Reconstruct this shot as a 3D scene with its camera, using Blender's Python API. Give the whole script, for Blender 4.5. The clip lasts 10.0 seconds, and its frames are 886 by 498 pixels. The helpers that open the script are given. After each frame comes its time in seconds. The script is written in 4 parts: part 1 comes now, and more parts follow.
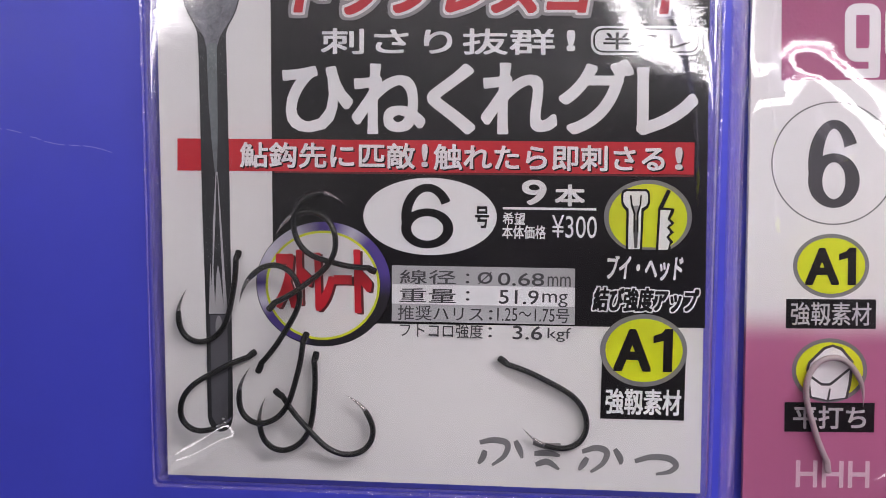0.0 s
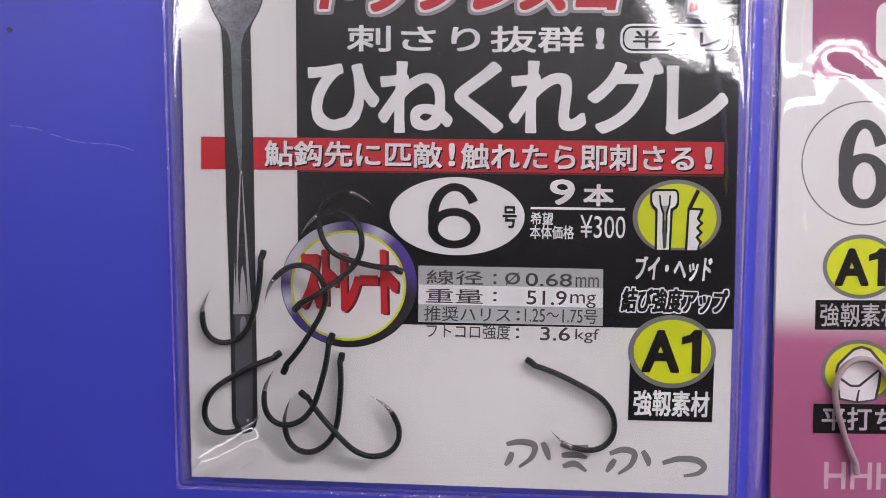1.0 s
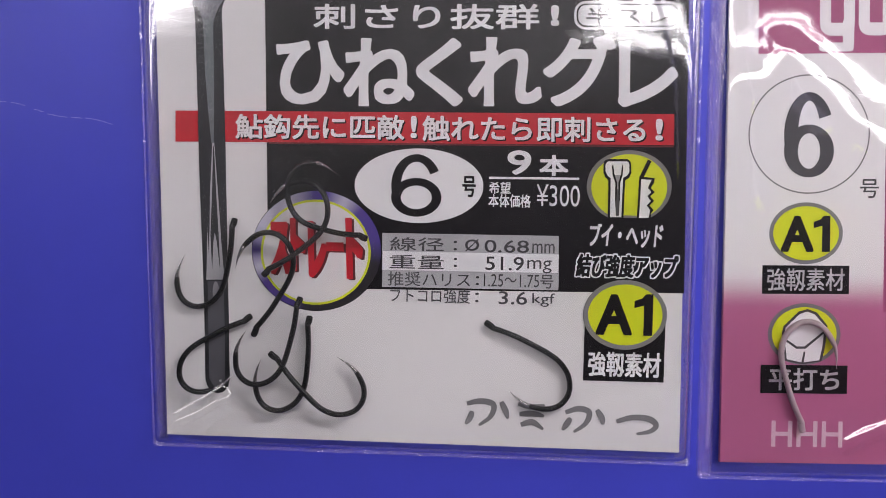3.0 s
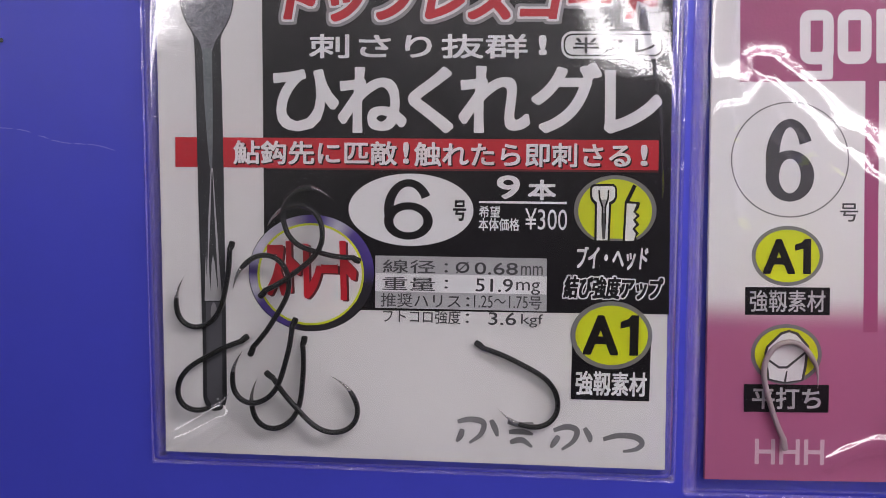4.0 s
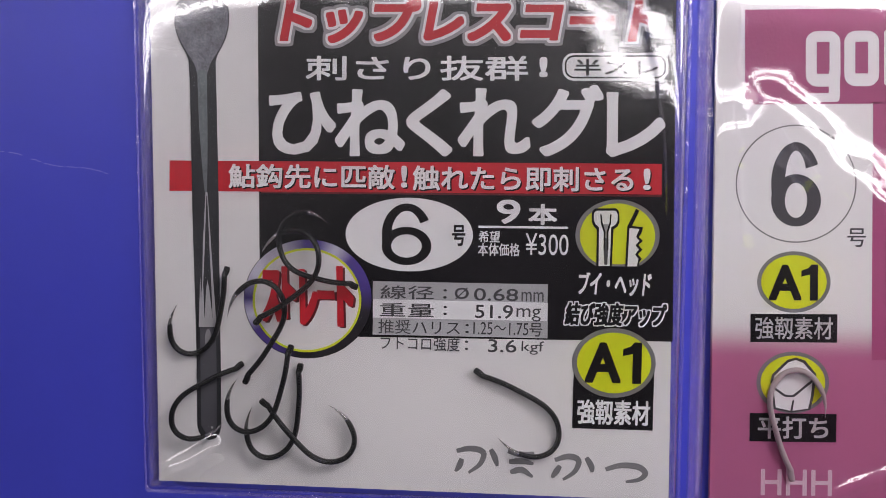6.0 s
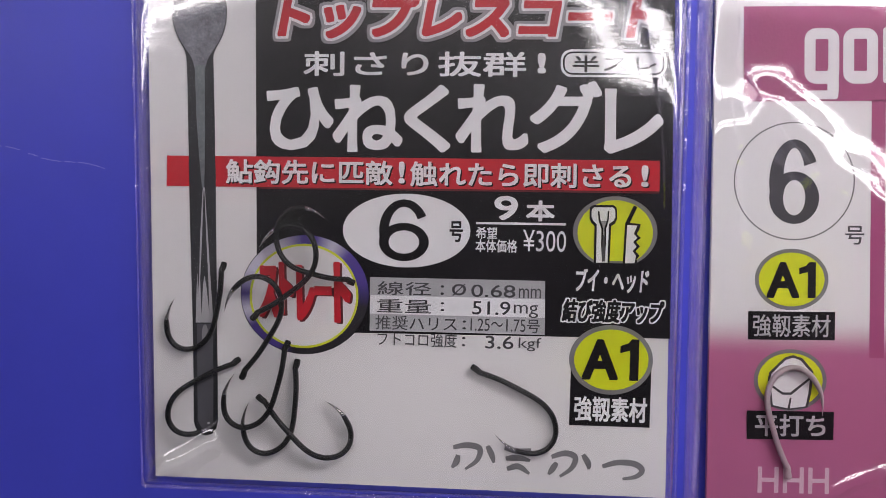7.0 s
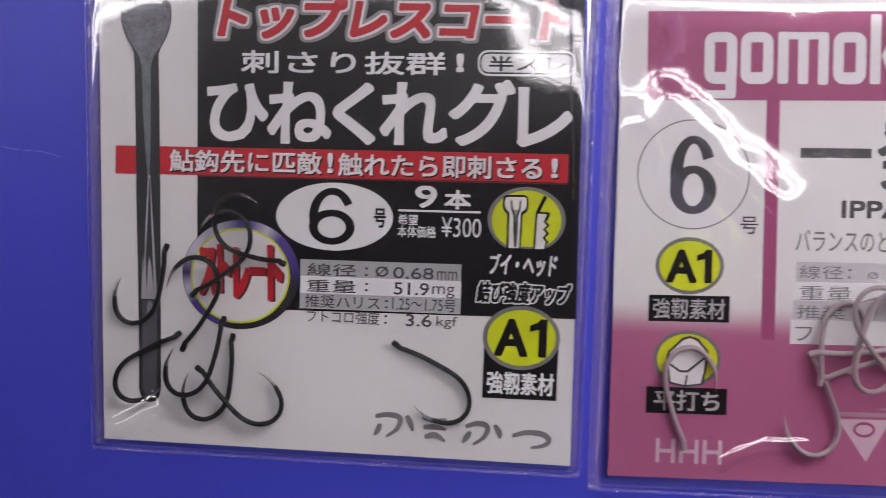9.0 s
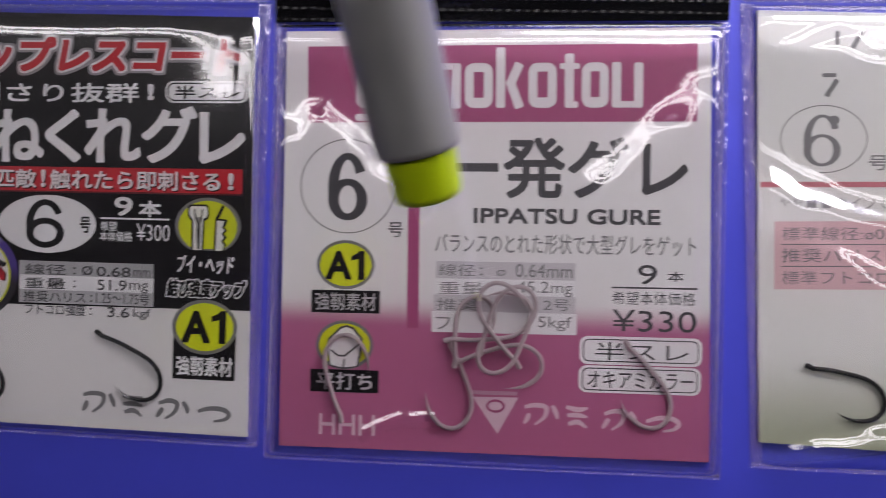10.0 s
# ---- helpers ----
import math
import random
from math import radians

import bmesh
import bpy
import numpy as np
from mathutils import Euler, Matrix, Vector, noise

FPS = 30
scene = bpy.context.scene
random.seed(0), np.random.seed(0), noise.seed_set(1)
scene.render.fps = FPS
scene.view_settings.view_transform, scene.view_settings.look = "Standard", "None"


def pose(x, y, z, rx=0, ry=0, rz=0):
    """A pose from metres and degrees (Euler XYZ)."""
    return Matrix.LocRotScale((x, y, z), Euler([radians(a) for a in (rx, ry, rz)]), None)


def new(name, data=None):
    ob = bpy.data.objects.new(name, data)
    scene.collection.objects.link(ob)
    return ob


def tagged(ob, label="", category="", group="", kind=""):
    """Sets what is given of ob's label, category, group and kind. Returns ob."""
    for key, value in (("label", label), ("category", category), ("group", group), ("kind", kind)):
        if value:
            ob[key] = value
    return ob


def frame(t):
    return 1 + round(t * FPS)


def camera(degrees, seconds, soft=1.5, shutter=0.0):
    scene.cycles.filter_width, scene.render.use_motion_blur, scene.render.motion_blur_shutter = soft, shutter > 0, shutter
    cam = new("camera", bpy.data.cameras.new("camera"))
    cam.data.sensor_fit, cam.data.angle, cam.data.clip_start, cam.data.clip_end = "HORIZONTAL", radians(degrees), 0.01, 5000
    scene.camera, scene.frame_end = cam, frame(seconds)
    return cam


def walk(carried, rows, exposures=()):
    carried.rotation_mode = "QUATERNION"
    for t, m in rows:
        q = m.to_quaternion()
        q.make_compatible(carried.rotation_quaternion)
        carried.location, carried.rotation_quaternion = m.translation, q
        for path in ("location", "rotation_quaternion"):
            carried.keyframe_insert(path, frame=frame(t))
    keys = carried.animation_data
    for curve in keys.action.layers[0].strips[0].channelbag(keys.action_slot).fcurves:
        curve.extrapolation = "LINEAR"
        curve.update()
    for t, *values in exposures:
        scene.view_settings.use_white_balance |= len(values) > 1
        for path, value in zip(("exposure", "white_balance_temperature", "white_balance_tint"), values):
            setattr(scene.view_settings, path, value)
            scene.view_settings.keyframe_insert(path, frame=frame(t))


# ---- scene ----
# ---- camera ----
cam = camera(60.0, 10.0, soft=0.5, shutter=0.3)
PATH = [
    (0, 0.00602, 0.00380, 0.08703, -1.035, 0.126, 0.992),
    (0.5, 0.00450, 0.00475, 0.08619, -1.366, 0.160, 1.035),
    (1, 0.00240, 0.00441, 0.08609, -1.488, -0.246, 1.088),
    (1.5, 0.00192, 0.00436, 0.08475, -1.534, 0.301, 1.043),
    (2, 0.00170, 0.00464, 0.08507, -1.733, 0.200, 1.129),
    (2.5, 0.00384, 0.00272, 0.08677, -1.678, 0.103, 1.064),
    (3, 0.00767, 0.00093, 0.09036, -1.534, 0.279, 0.975),
    (4.5, 0.00920, 0.00438, 0.09309, -0.599, 0.567, 0.984),
    (5, 0.00826, 0.00576, 0.09300, -0.526, 0.527, 1.029),
    (5.5, 0.00892, 0.00539, 0.09127, -0.439, 0.705, 0.972),
    (7, 0.00991, 0.00464, 0.09102, -0.514, 0.780, 1.217),
    (7.5, 0.00886, 0.00479, 0.09023, -0.674, 0.581, 1.386),
    (8, 0.00952, 0.00421, 0.09099, -0.806, 0.568, 1.599),
    (8.5, 0.01343, 0.00381, 0.09472, -0.901, 1.011, 1.690),
    (9, 0.02148, 0.00437, 0.09843, -1.217, 1.806, 1.840),
    (9.5, 0.04566, 0.00592, 0.10857, -1.280, 3.145, 1.722),
    (9.8, 0.06024, 0.00406, 0.11175, -0.308, 2.764, 1.847),
    (10, 0.07028, 0.00600, 0.11243, -1.020, 3.122, 1.615),
]
walk(cam, [(t, pose(x, y, z, rx, ry, rz)) for t, x, y, z, rx, ry, rz in PATH],
     exposures=((0.0, -1.09), (2.0, -1.0), (3.0, -1.17), (4.5, -1.36), (8.0, -1.29), (9.0, -1.43), (9.5, -1.68), (10.0, -1.86)))

# ---- world and light ----
world = bpy.data.worlds.new("world")
scene.world = world
world.use_nodes = True
world.node_tree.nodes["Background"].inputs[0].default_value = (0.5, 0.52, 0.56, 1)
world.node_tree.nodes["Background"].inputs[1].default_value = 0.05
CEILING_TUBE, FILL_PANEL = 16.0, 56.0
TABLE_H = 0.72          # height of the tabletop over the floor
BOARD_Z = -0.0009       # top of the blue board; the printed card faces lie at z = 0


# ---- materials ----
def mat(name, colour, rough=0.5, metal=0.0, vary=0.06, scale=300.0, bump=0.0, bump_scale=900.0, coat=0.0, spec=0.5):
    """A procedural surface: colour varied at two scales, and fine relief."""
    m = bpy.data.materials.new(name)
    m.use_nodes = True
    nt = m.node_tree
    b = nt.nodes["Principled BSDF"]
    b.inputs["Roughness"].default_value = rough
    b.inputs["Metallic"].default_value = metal
    b.inputs["Coat Weight"].default_value = coat
    b.inputs["Specular IOR Level"].default_value = spec
    geo = nt.nodes.new("ShaderNodeNewGeometry")
    n1 = nt.nodes.new("ShaderNodeTexNoise")
    n1.inputs["Scale"].default_value = scale
    n1.inputs["Detail"].default_value = 6
    n2 = nt.nodes.new("ShaderNodeTexNoise")
    n2.inputs["Scale"].default_value = scale / 9
    n2.inputs["Detail"].default_value = 3
    nt.links.new(geo.outputs["Position"], n1.inputs["Vector"])
    nt.links.new(geo.outputs["Position"], n2.inputs["Vector"])
    add = nt.nodes.new("ShaderNodeMath")
    add.operation = "ADD"
    nt.links.new(n1.outputs["Fac"], add.inputs[0])
    nt.links.new(n2.outputs["Fac"], add.inputs[1])
    ramp = nt.nodes.new("ShaderNodeMapRange")
    ramp.inputs["From Min"].default_value = 0.6
    ramp.inputs["From Max"].default_value = 1.4
    ramp.inputs["To Min"].default_value = 1 - vary
    ramp.inputs["To Max"].default_value = 1 + vary
    nt.links.new(add.outputs[0], ramp.inputs["Value"])
    mul = nt.nodes.new("ShaderNodeVectorMath")
    mul.operation = "SCALE"
    mul.inputs[0].default_value = colour[:3]
    nt.links.new(ramp.outputs[0], mul.inputs["Scale"])
    nt.links.new(mul.outputs[0], b.inputs["Base Color"])
    if bump:
        n3 = nt.nodes.new("ShaderNodeTexNoise")
        n3.inputs["Scale"].default_value = bump_scale
        n3.inputs["Detail"].default_value = 4
        nt.links.new(geo.outputs["Position"], n3.inputs["Vector"])
        bp = nt.nodes.new("ShaderNodeBump")
        bp.inputs["Strength"].default_value = 1.0
        bp.inputs["Distance"].default_value = bump
        nt.links.new(n3.outputs["Fac"], bp.inputs["Height"])
        nt.links.new(bp.outputs[0], b.inputs["Normal"])
    return m


def film_mat(name, haze, tint=(0.85, 0.82, 0.95), rough=0.05, gloss=1.0, veil=0.07):
    """Clear plastic film: see-through, a little milky, glossy by its angle."""
    m = bpy.data.materials.new(name)
    m.use_nodes = True
    nt = m.node_tree
    nt.nodes.remove(nt.nodes["Principled BSDF"])
    out = nt.nodes["Material Output"]
    clear = nt.nodes.new("ShaderNodeBsdfTransparent")
    milk = nt.nodes.new("ShaderNodeBsdfDiffuse")
    milk.inputs["Color"].default_value = (*tint, 1)
    mix = nt.nodes.new("ShaderNodeMixShader")
    mix.inputs[0].default_value = haze
    nt.links.new(clear.outputs[0], mix.inputs[1])
    nt.links.new(milk.outputs[0], mix.inputs[2])
    sharp = nt.nodes.new("ShaderNodeBsdfGlossy")
    sharp.inputs["Roughness"].default_value = rough
    soft_shine = nt.nodes.new("ShaderNodeBsdfGlossy")
    soft_shine.inputs["Roughness"].default_value = 0.27
    shine = nt.nodes.new("ShaderNodeMixShader")
    shine.inputs[0].default_value = veil
    nt.links.new(sharp.outputs[0], shine.inputs[1])
    nt.links.new(soft_shine.outputs[0], shine.inputs[2])
    fres = nt.nodes.new("ShaderNodeFresnel")
    fres.inputs["IOR"].default_value = 1.5
    mul = nt.nodes.new("ShaderNodeMath")
    mul.operation = "MULTIPLY"
    mul.inputs[1].default_value = gloss
    nt.links.new(fres.outputs[0], mul.inputs[0])
    top = nt.nodes.new("ShaderNodeMixShader")
    nt.links.new(mul.outputs[0], top.inputs[0])
    nt.links.new(mix.outputs[0], top.inputs[1])
    nt.links.new(shine.outputs[0], top.inputs[2])
    nt.links.new(top.outputs[0], out.inputs["Surface"])
    geo = nt.nodes.new("ShaderNodeNewGeometry")
    normal = None
    for size, deep in ((700, 0.000012), (2200, 0.0000028)):
        n3 = nt.nodes.new("ShaderNodeTexNoise")
        n3.inputs["Scale"].default_value = size
        n3.inputs["Detail"].default_value = 4
        nt.links.new(geo.outputs["Position"], n3.inputs["Vector"])
        bp = nt.nodes.new("ShaderNodeBump")
        bp.inputs["Distance"].default_value = deep
        nt.links.new(n3.outputs["Fac"], bp.inputs["Height"])
        if normal:
            nt.links.new(normal, bp.inputs["Normal"])
        normal = bp.outputs[0]
    for node in (sharp, soft_shine, fres):
        nt.links.new(normal, node.inputs["Normal"])
    return m


def fade_mat(name, low, high, y0, y1, rough=0.4):
    """Print that fades from one ink to another between two heights on the card (metres)."""
    m = mat(name, low, rough, vary=0.04, scale=900)
    nt = m.node_tree
    b = nt.nodes["Principled BSDF"]
    geo = nt.nodes.new("ShaderNodeNewGeometry")
    sep = nt.nodes.new("ShaderNodeSeparateXYZ")
    nt.links.new(geo.outputs["Position"], sep.inputs[0])
    r = nt.nodes.new("ShaderNodeMapRange")
    r.interpolation_type = "SMOOTHSTEP"
    r.inputs["From Min"].default_value = y0
    r.inputs["From Max"].default_value = y1
    nt.links.new(sep.outputs["Y"], r.inputs["Value"])
    mix = nt.nodes.new("ShaderNodeMix")
    mix.data_type = "RGBA"
    mix.inputs["A"].default_value = (*low, 1)
    mix.inputs["B"].default_value = (*high, 1)
    nt.links.new(r.outputs[0], mix.inputs["Factor"])
    nt.links.new(mix.outputs["Result"], b.inputs["Base Color"])
    return m


def rim_mat(name, cx, cy, stops):
    """Print whose ink changes round a centre (mm): stops are (turn from 0 to 1, colour), anticlockwise from the west."""
    m = mat(name, (0.1, 0.1, 0.3), 0.4)
    nt = m.node_tree
    geo = nt.nodes.new("ShaderNodeNewGeometry")
    sub = nt.nodes.new("ShaderNodeVectorMath")
    sub.operation = "SUBTRACT"
    sub.inputs[1].default_value = (cx * 0.001, cy * 0.001, 0)
    sep = nt.nodes.new("ShaderNodeSeparateXYZ")
    turn = nt.nodes.new("ShaderNodeMath")
    turn.operation = "ARCTAN2"
    part_of = nt.nodes.new("ShaderNodeMapRange")
    part_of.inputs["From Min"].default_value = -math.pi
    part_of.inputs["From Max"].default_value = math.pi
    ramp = nt.nodes.new("ShaderNodeValToRGB")
    nt.links.new(geo.outputs["Position"], sub.inputs[0])
    nt.links.new(sub.outputs[0], sep.inputs[0])
    nt.links.new(sep.outputs["Y"], turn.inputs[0])
    nt.links.new(sep.outputs["X"], turn.inputs[1])
    nt.links.new(turn.outputs[0], part_of.inputs["Value"])
    nt.links.new(part_of.outputs[0], ramp.inputs[0])
    nt.links.new(ramp.outputs[0], nt.nodes["Principled BSDF"].inputs["Base Color"])
    bar = ramp.color_ramp
    bar.elements[0].position, bar.elements[0].color = stops[0][0], (*stops[0][1], 1)
    bar.elements[1].position, bar.elements[1].color = stops[-1][0], (*stops[-1][1], 1)
    for at, colour in stops[1:-1]:
        bar.elements.new(at).color = (*colour, 1)
    return m


def glow_mat(name, strength):
    m = bpy.data.materials.new(name)
    m.use_nodes = True
    b = m.node_tree.nodes["Principled BSDF"]
    b.inputs["Base Color"].default_value = (0.9, 0.9, 0.9, 1)
    b.inputs["Emission Color"].default_value = (1.0, 0.95, 0.985, 1)
    b.inputs["Emission Strength"].default_value = strength
    return m


WHITE = mat("white_card", (0.78, 0.76, 0.77), 0.45, vary=0.02, scale=500, bump=0.00001)
INK_WHITE = mat("ink_white", (0.84, 0.83, 0.85), 0.4, vary=0.02)
BLACK = mat("ink_black", (0.008, 0.0065, 0.009), 0.26, vary=0.25, scale=900, bump=0.00004, bump_scale=2400, spec=0.42)
DARK = mat("ink_dark_grey", (0.05, 0.047, 0.055), 0.4)
GREY = mat("ink_grey", (0.19, 0.185, 0.195), 0.45)
LIGHT_GREY = mat("ink_light_grey", (0.45, 0.44, 0.46), 0.45)
MID_GREY = mat("ink_mid_grey", (0.30, 0.29, 0.31), 0.45)
RED = mat("ink_red", (0.54, 0.010, 0.024), 0.38)
DARK_RED = mat("ink_dark_red", (0.10, 0.006, 0.010), 0.4)
YELLOW = mat("ink_yellow_green", (0.66, 0.72, 0.012), 0.4)
MAGENTA = mat("ink_magenta", (0.37, 0.072, 0.19), 0.30, vary=0.05, bump=0.00004, bump_scale=2400)
PALE_PINK = mat("ink_pale_pink", (0.55, 0.33, 0.43), 0.4)
BRIGHT_PINK = mat("ink_bright_pink", (0.72, 0.54, 0.63), 0.4)
SILVER = mat("ink_silver_grey", (0.60, 0.57, 0.61), 0.45)
ROSE = mat("ink_rose", (0.70, 0.46, 0.50), 0.4)
ROSE_RED = mat("ink_rose_red", (0.55, 0.16, 0.20), 0.4)
GREY_DARK = mat("ink_foot_grey", (0.085, 0.085, 0.10), 0.45, vary=0.1)
TEAL = mat("ink_green_grey", (0.145, 0.165, 0.175), 0.42, vary=0.4, scale=4000)
SHAFT = mat("ink_shaft", (0.018, 0.019, 0.024), 0.4, vary=0.4, scale=4000)
SPECKLED = mat("ink_speckled_grey", (0.19, 0.19, 0.22), 0.26, vary=0.5, scale=5200, bump=0.00008, bump_scale=2600)
BLUE = mat("blue_plastic", (0.050, 0.058, 0.49), 0.38, vary=0.05, scale=120, bump=0.00002, bump_scale=500)
SCRATCH = mat("scratched_plastic", (0.22, 0.21, 0.62), 0.5)
DARK_WIRE = mat("black_wire", (0.006, 0.006, 0.007), 0.14, vary=0.1, coat=1.0)
PINK_WIRE = mat("pinkish_wire", (0.47, 0.395, 0.415), 0.35, metal=0.2, vary=0.1)
BRIGHT_STEEL = mat("bright_steel", (0.66, 0.65, 0.65), 0.17, metal=1.0)
FILM = film_mat("clear_film", 0.003, rough=0.055, gloss=5.2)
SEAM_FILM = film_mat("seam_film", 0.24, (0.42, 0.31, 0.78), rough=0.06, gloss=4.0)
CLEAR_GRIP = film_mat("knurled_film", 0.30, (0.45, 0.42, 0.55), rough=0.12, gloss=1.6)
BLACK_GRIP = mat("black_grip", (0.003, 0.003, 0.004), 0.13, vary=0.2, spec=0.5)
PEN_GREY = mat("grey_rubber", (0.40, 0.395, 0.395), 0.42, vary=0.04, bump=0.00001)
PEN_LIME = mat("lime_plastic", (0.72, 0.93, 0.012), 0.35, vary=0.03)
PLASTER = mat("plaster", (0.15, 0.147, 0.145), 0.8, vary=0.04, scale=6, bump=0.001, bump_scale=60)
CEILING = mat("ceiling_paint", (0.10, 0.10, 0.098), 0.85, vary=0.03, scale=5)
LINO = mat("linoleum", (0.33, 0.31, 0.29), 0.5, vary=0.1, scale=30)
WOOD = mat("table_wood", (0.34, 0.24, 0.15), 0.45, vary=0.15, scale=25)
METAL_WHITE = mat("white_metal", (0.75, 0.75, 0.75), 0.4)
TUBE = glow_mat("lit_tube", CEILING_TUBE)
FILL_GLOW = glow_mat("lit_fill_panel", FILL_PANEL)
CARD_2_FADE = fade_mat("card_fade_magenta", (0.46, 0.130, 0.270), (0.82, 0.80, 0.81), -0.00797, -0.00331)
CARD_3_FADE = fade_mat("card_fade_olive", (0.41, 0.43, 0.32), (0.77, 0.765, 0.755), -0.02291, -0.00828)


# ---- builders; plan lengths in millimetres ----
MM = 0.001
LAYER = 0.02   # mm between one printed layer and the next


def part(name, bm, material, parent, label="", smooth=False):
    me = bpy.data.meshes.new(name)
    bm.normal_update()
    bm.to_mesh(me)
    bm.free()
    me.materials.append(material)
    if smooth:
        me.polygons.foreach_set("use_smooth", [True] * len(me.polygons))
    ob = new(name, me)
    ob.parent = parent
    if label:
        ob["label"] = label
    return ob


def thing(name, at, label, category, group="", kind=""):
    ob = new(name)
    ob.location = [v * MM for v in at]
    ob.empty_display_size = 0.005
    return tagged(ob, label, category, group, kind)


def box_bm(size, centre=(0, 0, 0), bevel=0.0):
    bm = bmesh.new()
    bmesh.ops.create_cube(bm, size=1.0, matrix=Matrix.LocRotScale(centre, None, size))
    if bevel:
        bmesh.ops.bevel(bm, geom=bm.edges[:], offset=bevel, segments=2, affect="EDGES", profile=0.5)
    return bm


def flat_bm(rings, z, origin):
    """A flat printed shape from one or more outlines in plan millimetres."""
    bm = bmesh.new()
    for ring in rings:
        bm.faces.new([bm.verts.new(((x - origin[0]) * MM, (y - origin[1]) * MM, z * MM)) for x, y in ring])
    return bm


def turned(pts, x, y, angle):
    c, s = math.cos(radians(angle)), math.sin(radians(angle))
    return [(x + c * u - s * v, y + s * u + c * v) for u, v in pts]


def round_rect(w, h, r, n=6):
    out = []
    for cx, cy, a0 in ((w / 2 - r, h / 2 - r, 0), (-w / 2 + r, h / 2 - r, 90), (-w / 2 + r, -h / 2 + r, 180), (w / 2 - r, -h / 2 + r, 270)):
        for k in range(n + 1):
            a = radians(a0 + 90 * k / n)
            out.append((cx + r * math.cos(a), cy + r * math.sin(a)))
    return out


def oval(w, h, n=72, a0=0, a1=360):
    return [(w / 2 * math.cos(radians(a0 + (a1 - a0) * k / n)), h / 2 * math.sin(radians(a0 + (a1 - a0) * k / n))) for k in range(n if a1 - a0 == 360 else n + 1)]


class Print:
    """The printing on one card: every element is a flat part of the card."""

    def __init__(self, card):
        self.card = card
        self.origin = [v / MM for v in card.location]
        self.into = None

    def badge(self, name, x, y, w, h, a, layer, ink, label=""):
        """An oval badge; what is printed next belongs to it, until into is cleared."""
        self.into = None
        self.into = self.oval(name, x, y, w, h, a, layer, ink, label)

    def shape(self, name, rings, layer, ink, label=""):
        return part(name, flat_bm(rings, layer * LAYER, self.origin), ink, self.into or self.card, label)

    def quad(self, name, pts, layer, ink, label=""):
        return self.shape(name, [pts], layer, ink, label)

    def bar(self, name, x, y, w, h, a, layer, ink, r=0.0, label=""):
        pts = round_rect(w, h, r) if r else [(-w / 2, -h / 2), (w / 2, -h / 2), (w / 2, h / 2), (-w / 2, h / 2)]
        return self.shape(name, [turned(pts, x, y, a)], layer, ink, label)

    def oval(self, name, x, y, w, h, a, layer, ink, label=""):
        return self.shape(name, [turned(oval(w, h), x, y, a)], layer, ink, label)

    def ring(self, name, x, y, w, h, a, layer, ink, width, label="", a0=0, a1=360):
        o, i = turned(oval(w, h, 72, a0, a1), x, y, a), turned(oval(w - 2 * width, h - 2 * width, 72, a0, a1), x, y, a)
        n = len(o)
        rings = [[o[k], o[(k + 1) % n], i[(k + 1) % n], i[k]] for k in range(n if a1 - a0 == 360 else n - 1)]
        return self.shape(name, rings, layer, ink, label)

    def frame_line(self, name, x, y, w, h, a, layer, ink, r, width):
        o, i = turned(round_rect(w, h, r), x, y, a), turned(round_rect(w - 2 * width, h - 2 * width, r - width), x, y, a)
        n = len(o)
        return self.shape(name, [[o[k], o[(k + 1) % n], i[(k + 1) % n], i[k]] for k in range(n)], layer, ink)

    def text(self, body, x, y, w, h, a, layer, ink, bold=0.0, shear=0.0, grow=0.0, name="lettering", dx=0.0, dy=0.0, pinch=0.0):
        """Lettering that fills a box of w x h about x, y. bold thickens the strokes (em); grow lets an outline reach past the box."""
        curve = bpy.data.curves.new("lettering", "FONT")
        curve.body, curve.resolution_u = body, 4
        ob = new("lettering", curve)
        bpy.context.view_layer.update()
        plain = bpy.data.meshes.new_from_object(ob.evaluated_get(bpy.context.evaluated_depsgraph_get()))
        bpy.data.objects.remove(ob)
        bpy.data.curves.remove(curve)
        base = np.array([v.co[:2] for v in plain.vertices])
        faces = [tuple(p.vertices) for p in plain.polygons]
        bpy.data.meshes.remove(plain)
        lo, hi = base.min(0), base.max(0)
        em = h / max(0.3, hi[1] - lo[1])
        fat = bold * em
        u = ((base[:, 0] - lo[0]) / (hi[0] - lo[0]) - 0.5) * (w - 2 * fat)
        k = ((base[:, 1] - lo[1]) / (hi[1] - lo[1]) - 0.5) * (h - 2 * fat)
        k = k * (1 + pinch * np.abs(u) / w)
        u = u + shear * k
        c, s = math.cos(radians(a)), math.sin(radians(a))
        reach = fat + grow * em
        turns = [(0.0, 0.0)]
        if reach:
            count = 8 if reach < 0.1 else 24 if reach < 0.35 else 44
            for far in (1.0, 0.5) if reach > 0.3 else (1.0,):
                for step in range(count):
                    d = 2 * math.pi * step / count
                    blunt = 0.94 * far * reach / max(abs(math.cos(d)), abs(math.sin(d))) ** 0.75
                    turns.append((blunt * math.cos(d), blunt * math.sin(d)))
        verts, polys = [], []
        for n, (p, q) in enumerate(turns):
            e, f = u + p, k + q
            zz = (layer * LAYER + 0.014 * n / len(turns)) * MM
            polys += [tuple(n * len(base) + t for t in face) for face in faces]
            verts += [((x + dx + c * e1 - s * f1 - self.origin[0]) * MM, (y + dy + s * e1 + c * f1 - self.origin[1]) * MM, zz) for e1, f1 in zip(e, f)]
        me = bpy.data.meshes.new(name)
        me.from_pydata(verts, [], polys)
        me.materials.append(ink)
        made = new(name, me)
        made.parent = self.into or self.card
